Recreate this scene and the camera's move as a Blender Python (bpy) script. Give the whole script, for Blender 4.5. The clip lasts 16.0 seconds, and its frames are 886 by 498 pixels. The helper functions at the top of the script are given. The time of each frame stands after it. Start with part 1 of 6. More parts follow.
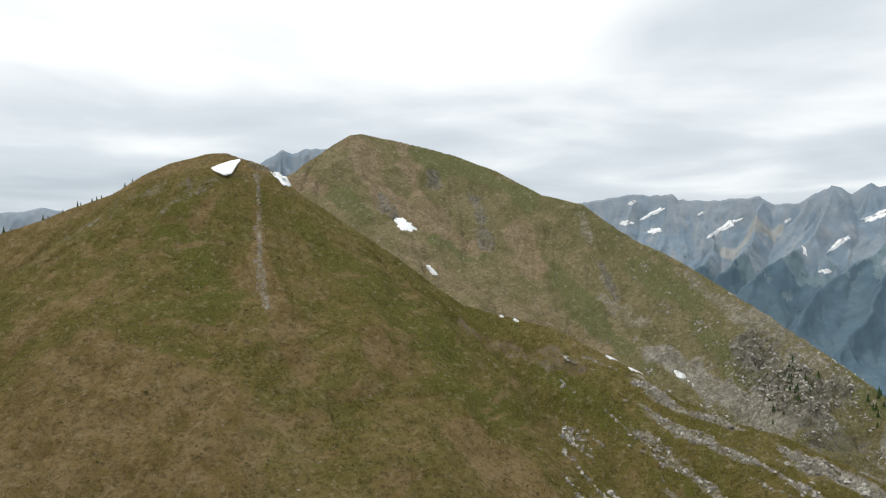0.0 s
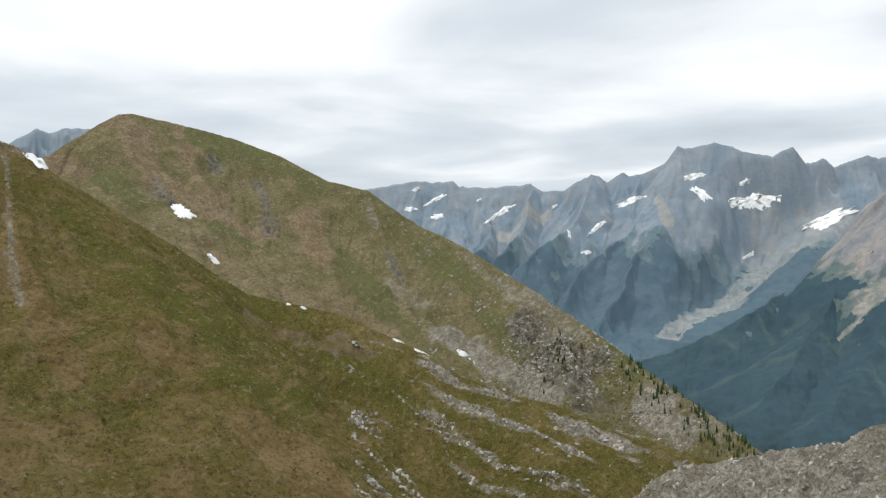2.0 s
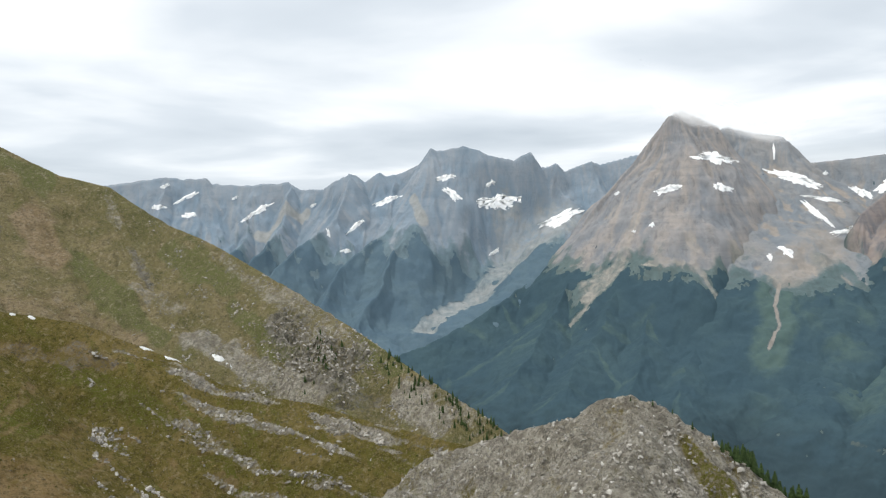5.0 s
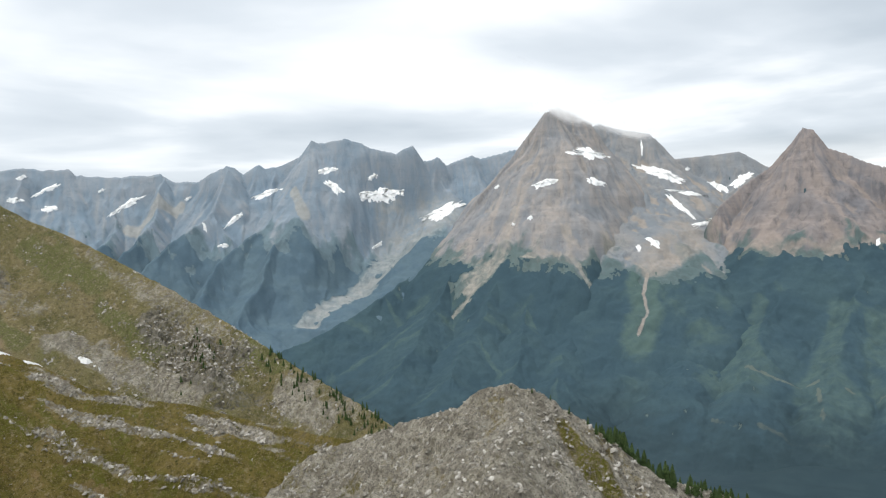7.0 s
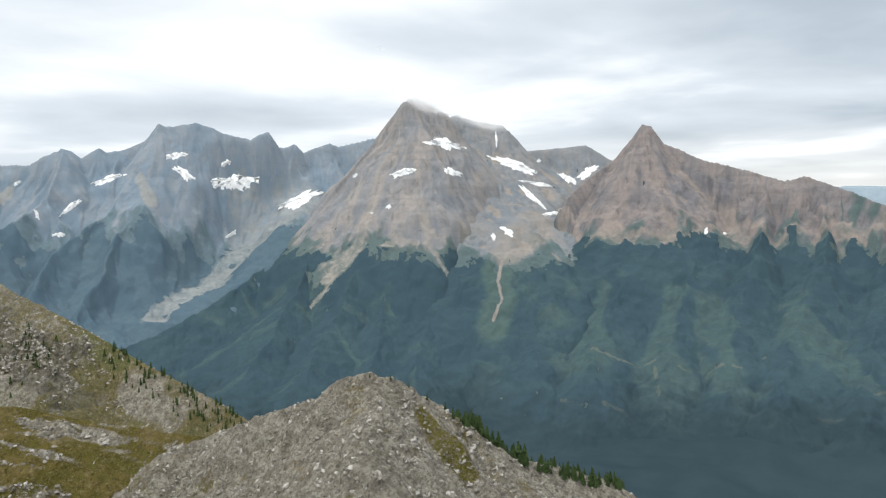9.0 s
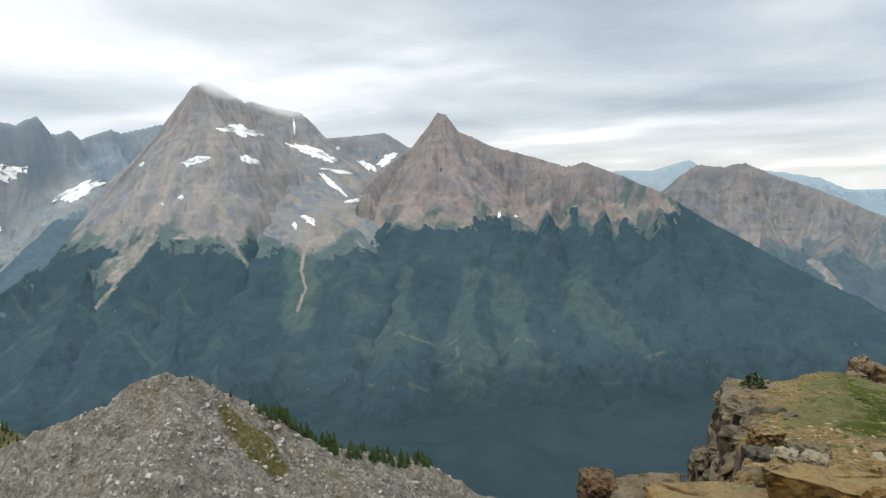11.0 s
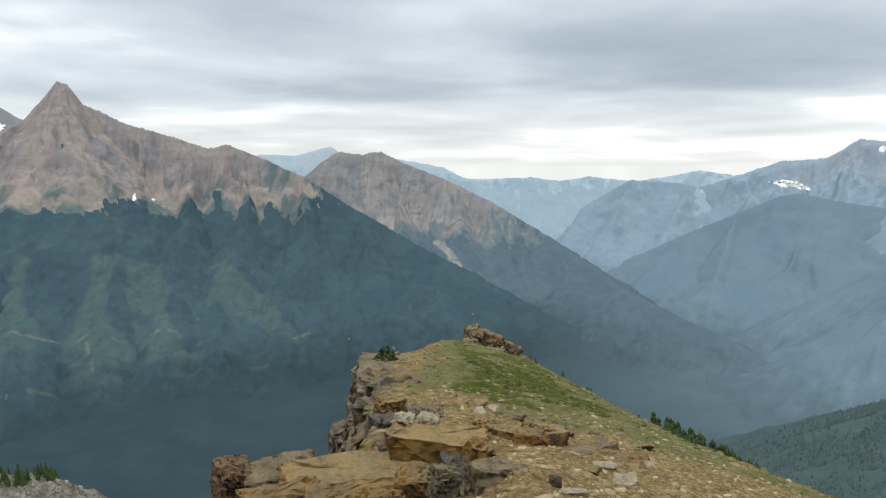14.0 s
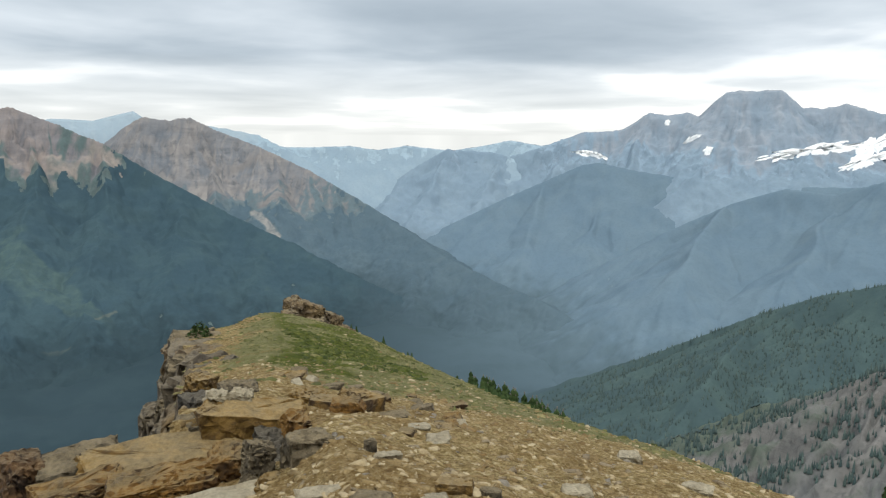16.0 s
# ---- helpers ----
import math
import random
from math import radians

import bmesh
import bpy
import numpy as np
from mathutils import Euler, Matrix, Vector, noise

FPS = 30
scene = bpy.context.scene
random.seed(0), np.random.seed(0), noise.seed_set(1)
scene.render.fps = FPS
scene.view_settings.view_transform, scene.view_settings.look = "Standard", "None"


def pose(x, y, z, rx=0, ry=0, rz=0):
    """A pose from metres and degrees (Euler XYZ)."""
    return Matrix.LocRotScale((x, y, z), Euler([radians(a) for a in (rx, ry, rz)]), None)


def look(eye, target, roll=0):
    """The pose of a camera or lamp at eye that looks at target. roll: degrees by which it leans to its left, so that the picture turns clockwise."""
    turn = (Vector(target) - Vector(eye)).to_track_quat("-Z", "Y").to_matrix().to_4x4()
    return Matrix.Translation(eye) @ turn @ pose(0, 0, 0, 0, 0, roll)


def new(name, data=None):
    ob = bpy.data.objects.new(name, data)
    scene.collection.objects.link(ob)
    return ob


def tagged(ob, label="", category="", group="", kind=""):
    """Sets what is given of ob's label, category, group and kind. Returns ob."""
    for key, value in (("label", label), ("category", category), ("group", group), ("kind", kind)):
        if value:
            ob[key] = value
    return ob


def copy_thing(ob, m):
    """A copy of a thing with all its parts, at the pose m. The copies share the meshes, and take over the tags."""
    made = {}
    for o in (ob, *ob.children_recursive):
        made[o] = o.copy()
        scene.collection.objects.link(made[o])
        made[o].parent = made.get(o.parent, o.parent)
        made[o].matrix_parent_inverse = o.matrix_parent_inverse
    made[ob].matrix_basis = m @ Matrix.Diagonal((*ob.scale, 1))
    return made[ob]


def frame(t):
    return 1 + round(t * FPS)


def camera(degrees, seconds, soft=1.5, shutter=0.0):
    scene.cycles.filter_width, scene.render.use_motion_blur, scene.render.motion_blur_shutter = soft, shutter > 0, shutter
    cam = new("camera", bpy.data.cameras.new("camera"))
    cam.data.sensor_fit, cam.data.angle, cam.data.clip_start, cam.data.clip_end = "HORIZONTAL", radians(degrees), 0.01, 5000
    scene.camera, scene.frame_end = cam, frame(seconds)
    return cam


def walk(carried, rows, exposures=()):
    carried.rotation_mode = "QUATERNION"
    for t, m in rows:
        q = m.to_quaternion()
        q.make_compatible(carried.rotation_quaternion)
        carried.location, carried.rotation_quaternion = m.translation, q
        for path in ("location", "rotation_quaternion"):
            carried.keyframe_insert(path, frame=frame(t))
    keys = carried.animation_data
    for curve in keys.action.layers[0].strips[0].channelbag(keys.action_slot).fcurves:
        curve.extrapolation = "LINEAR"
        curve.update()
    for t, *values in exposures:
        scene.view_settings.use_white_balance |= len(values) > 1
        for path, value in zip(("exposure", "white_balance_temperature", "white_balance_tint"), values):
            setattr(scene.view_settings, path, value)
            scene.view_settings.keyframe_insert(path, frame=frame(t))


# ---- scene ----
# ================= camera =================
ARM = 0.30          # the lens turns on a circle round the one who holds it
EYE_Z = 1.70
cam = camera(61.47, 16.0, soft=1.25)
PATH = [            # seconds, yaw, pitch, roll
    (0.0, 0.00, -0.00, -0.00),
    (0.5, -4.54, -0.14, 0.12),
    (1.0, -8.26, -0.44, 0.39),
    (1.5, -12.01, -0.77, 0.54),
    (2.0, -16.28, -1.16, 0.72),
    (2.5, -17.95, -1.37, -0.19),
    (3.0, -21.36, -1.50, 0.22),
    (3.5, -24.76, -1.55, 0.85),
    (4.0, -29.07, -1.43, 0.97),
    (6.3, -39.62, -1.96, 0.90),
    (6.5, -40.73, -2.00, 0.88),
    (7.0, -43.63, -2.21, 1.24),
    (7.5, -46.42, -2.34, 0.92),
    (8.0, -47.82, -2.44, 1.30),
    (8.5, -51.02, -2.84, 1.27),
    (8.7, -52.45, -3.02, 1.12),
    (10.8, -67.55, -4.40, 1.47),
    (11.0, -69.64, -4.58, 1.83),
    (11.5, -75.86, -4.99, 1.01),
    (12.0, -80.24, -5.06, 0.95),
    (12.5, -84.63, -5.17, 0.60),
    (13.0, -89.58, -5.35, 0.59),
    (13.5, -93.32, -5.70, -0.41),
    (14.0, -96.38, -6.28, 0.21),
    (14.5, -100.27, -6.86, 0.54),
    (15.0, -104.30, -7.46, 0.16),
    (15.5, -107.04, -7.98, -0.02),
    (16.0, -110.16, -8.63, -0.37),
]
walk(cam, [(t, pose(-ARM * math.sin(radians(y)), ARM * math.cos(radians(y)), EYE_Z, 90 + p, r, y)) for t, y, p, r in PATH],
     [(0.0, 0.0, 6450, 8.5), (4.0, 0.08, 6380, 9), (7.0, 0.13, 6380, 9), (8.5, 0.13, 6380, 9), (11.0, 0.03, 6330, 8), (13.5, 0.05, 6350, 8), (16.0, 0.08, 6350, 8)])

# ================= world, sun =================
SUN_AZ, SUN_EL = 300.0, 74.0     # behind the cloud deck
world = bpy.data.worlds.new("overcast_sky")
scene.world = world
world.use_nodes = True


def build_world(nt):
    n, l = nt.nodes, nt.links
    n.clear()
    out = n.new("ShaderNodeOutputWorld")
    sky = n.new("ShaderNodeTexSky")
    sky.sky_type = "NISHITA"
    sky.sun_disc = False
    sky.sun_elevation, sky.sun_rotation = radians(SUN_EL), radians(SUN_AZ)
    bg_sky = n.new("ShaderNodeBackground")
    bg_sky.inputs["Strength"].default_value = 0.1
    l.new(sky.outputs[0], bg_sky.inputs[0])
    co = n.new("ShaderNodeTexCoord")
    sep = n.new("ShaderNodeSeparateXYZ")
    l.new(co.outputs["Generated"], sep.inputs[0])

    def m(op, a, b=None, c=None, clamp=False):
        k = n.new("ShaderNodeMath")
        k.operation, k.use_clamp = op, clamp
        for i, v in enumerate((a, b, c)):
            if v is None:
                continue
            if isinstance(v, (int, float)):
                k.inputs[i].default_value = v
            else:
                l.new(v, k.inputs[i])
        return k.outputs[0]

    up = m("MAXIMUM", sep.outputs[2], 0.0)
    den = m("ADD", up, 0.075)
    px, py = m("DIVIDE", sep.outputs[0], den), m("DIVIDE", sep.outputs[1], den)
    comb = n.new("ShaderNodeCombineXYZ")
    l.new(px, comb.inputs[0]), l.new(py, comb.inputs[1])

    def noise_tex(scale, detail, rough, dist=0.0, w=0.0):
        t = n.new("ShaderNodeTexNoise")
        t.noise_dimensions = "4D"
        t.inputs["W"].default_value = w
        t.inputs["Scale"].default_value, t.inputs["Detail"].default_value = scale, detail
        t.inputs["Roughness"].default_value, t.inputs["Distortion"].default_value = rough, dist
        l.new(comb.outputs[0], t.inputs["Vector"])
        return t.outputs[0]

    big = noise_tex(0.20, 2.0, 0.5, 0.2, 3.1)
    mid = noise_tex(0.62, 5.0, 0.47, 0.25, 1.7)
    cover = m("ADD", m("MULTIPLY", big, 0.42), m("MULTIPLY", mid, 0.58))
    side = m("ADD", m("MULTIPLY", sep.outputs[0], 0.94), m("MULTIPLY", sep.outputs[1], -0.34))
    turn = m("MULTIPLY", m("SUBTRACT", side, 0.35), 2.2, clamp=True)
    high = m("MULTIPLY", m("SUBTRACT", up, 0.09), 7.0, clamp=True)
    low_b = m("MULTIPLY", m("SUBTRACT", 0.13, up), 9.0, clamp=True)
    shape = m("ADD", m("MULTIPLY", high, m("SUBTRACT", 1.0, turn)), m("MULTIPLY", m("MULTIPLY", low_b, 0.62), turn))
    cover = m("ADD", cover, m("SUBTRACT", m("MULTIPLY", shape, 0.12), m("ADD", 0.02, m("MULTIPLY", turn, 0.045))))
    south = m("MULTIPLY", m("SUBTRACT", m("MULTIPLY", sep.outputs[1], -1.0), 0.3), 2.0, clamp=True)
    cover = m("ADD", m("ADD", m("MULTIPLY", m("SUBTRACT", cover, 0.5), m("ADD", 1.2, m("MULTIPLY", turn, 0.7))), 0.5), m("MULTIPLY", south, 0.075))
    for bearing, width, amount in ((88, 0.80, -0.075), (135, 0.86, 0.075), (48, 0.88, 0.04), (-25, 0.80, -0.05)):
        toward = m("ADD", m("MULTIPLY", sep.outputs[0], math.sin(radians(bearing))), m("MULTIPLY", sep.outputs[1], math.cos(radians(bearing))))
        cover = m("ADD", cover, m("MULTIPLY", m("MULTIPLY", m("SUBTRACT", toward, width), 1 / (1 - width), clamp=True), amount))
    ramp = n.new("ShaderNodeValToRGB")
    l.new(cover, ramp.inputs[0])
    e = ramp.color_ramp.elements
    e[0].position, e[0].color = 0.08, (0.30, 0.35, 0.40, 1)
    e[1].position, e[1].color = 0.66, (0.97, 0.97, 0.96, 1)
    for spot, tone in ((0.30, (0.42, 0.47, 0.52, 1)), (0.50, (0.62, 0.66, 0.70, 1))):
        e.new(spot).color = tone
    # warm brightness low over the horizon
    low = n.new("ShaderNodeMapRange")
    low.inputs["From Min"].default_value, low.inputs["From Max"].default_value = 0.10, 0.0
    low.clamp = True
    l.new(up, low.inputs[0])
    mixc = n.new("ShaderNodeMix")
    mixc.data_type = "RGBA"
    l.new(m("MULTIPLY", m("MULTIPLY", low.outputs[0], turn), 0.6), mixc.inputs[0])
    l.new(ramp.outputs[0], mixc.inputs[6])
    mixc.inputs[7].default_value = (0.90, 0.86, 0.78, 1)
    bg_cloud = n.new("ShaderNodeBackground")
    l.new(mixc.outputs[2], bg_cloud.inputs[0])
    bg_cloud.inputs["Strength"].default_value = 1.22
    mix = n.new("ShaderNodeMixShader")
    mix.inputs[0].default_value = 0.94
    l.new(bg_sky.outputs[0], mix.inputs[1]), l.new(bg_cloud.outputs[0], mix.inputs[2])
    l.new(mix.outputs[0], out.inputs[0])


build_world(world.node_tree)
sun_data = bpy.data.lights.new("sun", "SUN")
sun_data.energy, sun_data.angle, sun_data.color = 2.2, radians(20), (1.0, 0.96, 0.9)
sun = new("sun", sun_data)
sun.matrix_world = look((3000 * math.sin(radians(SUN_AZ)), 3000 * math.cos(radians(SUN_AZ)), 3000 * math.tan(radians(SUN_EL))), (0, 0, 0))

# ================= arithmetic of the land =================
PERM = np.random.RandomState(7).permutation(512)
PERM = np.concatenate([PERM, PERM, PERM]).astype(np.int32)
GX, GY = np.cos(np.arange(512) * 2.399963).astype(np.float32), np.sin(np.arange(512) * 2.399963).astype(np.float32)


def gnoise(x, y, seed=0):
    """Gradient noise, about -0.7 to 0.7."""
    x, y = np.asarray(x, float) + seed * 17.31, np.asarray(y, float) - seed * 9.77
    x0, y0 = np.floor(x), np.floor(y)
    xf, yf = (x - x0).astype(np.float32), (y - y0).astype(np.float32)
    xi, yi = x0.astype(np.int32) & 511, y0.astype(np.int32) & 511
    u, v = xf * xf * (3 - 2 * xf), yf * yf * (3 - 2 * yf)
    p0, p1 = PERM[xi] + yi, PERM[xi + 1] + yi

    def g(k, fx, fy):
        k = PERM[k]
        return GX[k] * fx + GY[k] * fy

    n00, n10 = g(p0, xf, yf), g(p1, xf - 1, yf)
    n01, n11 = g(p0 + 1, xf, yf - 1), g(p1 + 1, xf - 1, yf - 1)
    return (n00 * (1 - u) + n10 * u) * (1 - v) + (n01 * (1 - u) + n11 * u) * v


def fbm(x, y, octaves=4, seed=0, gain=0.5):
    total, amp = 0.0, 1.0
    for k in range(octaves):
        total = total + amp * gnoise(x * 2 ** k, y * 2 ** k, seed + k)
        amp *= gain
    return total


def ridged(x, y, octaves=3, seed=0, gain=0.5):
    """0 on sharp crests, up to about 1 in between."""
    total, amp = 0.0, 1.0
    for k in range(octaves):
        total = total + amp * np.minimum(1.0, 2.2 * np.abs(gnoise(x * 2 ** k, y * 2 ** k, seed + k)))
        amp *= gain
    return total / 1.6


def smooth(a, b, x):
    t = np.clip((np.asarray(x, float) - a) / (b - a), 0, 1)
    return t * t * (3 - 2 * t)


def P(az, el, d):
    """A place by compass degrees clockwise from +y, degrees above the eye's level, and metres away."""
    return (d * math.sin(radians(az)), d * math.cos(radians(az)), EYE_Z + d * math.tan(radians(el)))


class Land:
    """A height field that falls away from crest lines: the highest of the slopes at each place. The first crest is the skyline."""

    def __init__(self, crests, steep, gentle, reach, gully, wave, seed, warp=0.0, rough=0.0, rough_wave=30.0, crag=0.0, crag_wave=100.0, cuts=(), cut_width=100.0, jag=0.0):
        self.jag = jag
        self.segs = []
        self.first = len(crests[0]) - 1
        self.cuts, self.cut_width = [[Vector(P(*c)) for c in cut] for cut in cuts], cut_width
        for crest in crests:
            pts = [Vector(P(*c)) for c in crest]
            run = seed * 1000.0
            for a, b in zip(pts, pts[1:]):
                self.segs.append((a, b, run))
                run += (b.xy - a.xy).length
            seed += 1.37
        self.k = (steep, gentle, reach, gully, wave, warp, rough, rough_wave, crag, crag_wave)
        self.seed = int(seed * 10) % 97

    def at(self, X, Y):
        steep, gentle, reach, gully, wave, warp, rough, rough_wave, crag, crag_wave = self.k
        main = np.full(X.shape, 1e9)
        for a, b, run in self.segs[:self.first]:
            ab = (b - a).xy
            t = np.clip(((X - a.x) * ab.x + (Y - a.y) * ab.y) / max(ab.length_squared, 1e-6), 0, 1)
            main = np.minimum(main, np.hypot(X - a.x - t * ab.x, Y - a.y - t * ab.y))
        free = smooth(0, min(wave * 0.6, 75), main)
        if warp:
            q = wave * 1.6
            wx, wy = fbm(X / q, Y / q, 3, self.seed + 5), fbm(X / q, Y / q, 3, self.seed + 9)
            X, Y = X + warp * free * wx, Y + warp * free * wy
        best = np.full(X.shape, -1e9)
        S, D = np.zeros(X.shape), np.zeros(X.shape)
        for a, b, run in self.segs:
            ab = (b - a).xy
            L2 = max(ab.length_squared, 1e-6)
            t = np.clip(((X - a.x) * ab.x + (Y - a.y) * ab.y) / L2, 0, 1)
            d = np.hypot(X - a.x - t * ab.x, Y - a.y - t * ab.y)
            zc = a.z + t * (b.z - a.z)
            low = np.minimum(gentle, 0.5 + np.maximum(gentle - 0.5, 0) * smooth(-420, 60, zc))      # lower crests have broader feet
            z = zc - low * d - (steep - gentle) * reach * (1 - np.exp(-d / reach)) * smooth(-620, -60, zc)
            m = z > best
            best = np.where(m, z, best)
            fx, fy = X - a.x - t * ab.x, Y - a.y - t * ab.y
            turn = np.arctan2(fx * Y - fy * X, -(fx * X + fy * Y))       # bearing of the fall line
            S, D = np.where(m, run + t * math.sqrt(L2) + min(wave * 2.0, 240) * turn, S), np.where(m, d, D)
        whole = best
        for cut in self.cuts:
            for a, b in zip(cut, cut[1:]):
                ab = (b - a).xy
                t = np.clip(((X - a.x) * ab.x + (Y - a.y) * ab.y) / ab.length_squared, 0, 1)
                d = np.hypot(X - a.x - t * ab.x, Y - a.y - t * ab.y)
                zl = a.z + t * (b.z - a.z)
                best = best - np.maximum(best - zl, 0) * np.exp(-(d / self.cut_width) ** 2)
        best = whole - (whole - best) * smooth(8, 90, main)
        if self.jag:
            best = best + self.jag * (gnoise(S / 52, S * 0, self.seed) + 0.7 * gnoise(S / 19, S * 0, self.seed + 1)) * np.exp(-D / 70)
        flute = ridged(S / wave, D / (wave * 5), 3, self.seed)
        calm = 0.10 + 0.90 * smooth(-330, -90, best) if crag > 20 else 1.0
        z = best - gully * flute * calm * smooth(0, min(wave * 1.6, 110), D)
        if crag:
            z = z - crag * calm * (ridged(X / crag_wave, Y / crag_wave, 4, self.seed + 21, 0.55) - 0.45) * (0.04 + 0.96 * free)
        if rough:
            z = z + rough * fbm(X / rough_wave, Y / rough_wave, 4, self.seed + 3) * (0.3 + 0.7 * free)
        return z, S, D, flute

    def along(self, X, Y):
        """How far along the first crest, and how far from it, in the plan."""
        near, run_at = np.full(np.shape(X), 1e9), np.zeros(np.shape(X))
        for a, b, run in self.segs[:self.first]:
            ab = (b - a).xy
            t = np.clip(((X - a.x) * ab.x + (Y - a.y) * ab.y) / max(ab.length_squared, 1e-6), 0, 1)
            d = np.hypot(X - a.x - t * ab.x, Y - a.y - t * ab.y)
            m = d < near
            near, run_at = np.where(m, d, near), np.where(m, run + t * ab.length, run_at)
        return run_at, near

    def spot(self, az, el, r0=100.0, r1=4900.0):
        """Where the line of sight at that bearing and elevation meets the slope."""
        r = np.linspace(r0, r1, 2400)
        z = self.at(r * math.sin(radians(az)), r * math.cos(radians(az)))[0]
        over = np.nonzero(z >= EYE_Z + r * math.tan(radians(el)))[0]
        k = over[0] if len(over) else int(np.argmax((z - EYE_Z) / r))
        return Vector((r[k] * math.sin(radians(az)), r[k] * math.cos(radians(az)), z[k]))


def streak(land, X, Y, line, w0, w1, r0, r1, wob=0.3):
    """1 along a line of bearings and elevations laid on the land, falling to 0 at its width in metres."""
    pts = [land.spot(a, e, r0, r1) for a, e in line]
    total = sum((q - p).xy.length for p, q in zip(pts, pts[1:])) or 1.0
    wide, out = max(w0, w1), np.zeros(X.shape)
    far = wide * 3
    box = np.nonzero((X > min(p.x for p in pts) - far) & (X < max(p.x for p in pts) + far) & (Y > min(p.y for p in pts) - far) & (Y < max(p.y for p in pts) + far))
    x, y = X[box], Y[box]
    wander = np.clip(1 + wob * 2 * fbm(x / (3 * wide), y / (3 * wide), 3, 77), 0.5, 2.5)
    run, got = 0.0, np.zeros(x.shape)
    for p, q in zip(pts, pts[1:]):
        pq = (q - p).xy
        t = np.clip(((x - p.x) * pq.x + (y - p.y) * pq.y) / max(pq.length_squared, 1e-6), 0, 1)
        d = np.hypot(x - p.x - t * pq.x, y - p.y - t * pq.y) * wander
        w = w0 + (w1 - w0) * (run + t * pq.length) / total
        got = np.maximum(got, smooth(w * 1.15, w * 0.5, d))
        run += pq.length
    out[box] = got
    return out


def polar(az0, az1, naz, radii):
    bearings = np.linspace(az0, az1, naz) if naz else np.asarray(az0)
    A, R = np.meshgrid(np.radians(bearings), np.asarray(radii, float), indexing="ij")
    return A, R, R * np.sin(A), R * np.cos(A)


def sheet(name, X, Y, Z, mat, masks=None, loop=False, smooth_shade=True, keep=None):
    """A grid of places as one mesh, with its masks as attributes."""
    na, nr = X.shape
    me = bpy.data.meshes.new(name)
    co = np.stack([X, Y, Z], -1).reshape(-1, 3)
    i = np.arange(na * nr).reshape(na, nr)
    if loop:
        i = np.concatenate([i, i[:1]], 0)
    quads = np.stack([i[:-1, :-1], i[:-1, 1:], i[1:, 1:], i[1:, :-1]], -1).reshape(-1, 4)
    vals = {key: np.broadcast_to(val, X.shape).ravel() for key, val in (masks or {}).items()}
    if keep is not None:
        quads = quads[keep.ravel()[quads].sum(1) >= 3]
        used, quads = np.unique(quads, return_inverse=True)
        quads, co, vals = quads.reshape(-1, 4), co[used], {key: v[used] for key, v in vals.items()}
    me.vertices.add(len(co))
    me.vertices.foreach_set("co", co.astype(np.float32).ravel())
    me.loops.add(quads.size)
    me.loops.foreach_set("vertex_index", quads.astype(np.int32).ravel())
    me.polygons.add(len(quads))
    me.polygons.foreach_set("loop_start", np.arange(0, quads.size, 4, dtype=np.int32))
    me.polygons.foreach_set("use_smooth", np.full(len(quads), smooth_shade))
    me.update(calc_edges=True)
    for key, val in vals.items():
        at = me.attributes.new(key, "FLOAT", "POINT")
        at.data.foreach_set("value", val.astype(np.float32))
    me.materials.append(mat)
    if me.polygons[0].normal.z < 0:
        me.flip_normals()
    return me


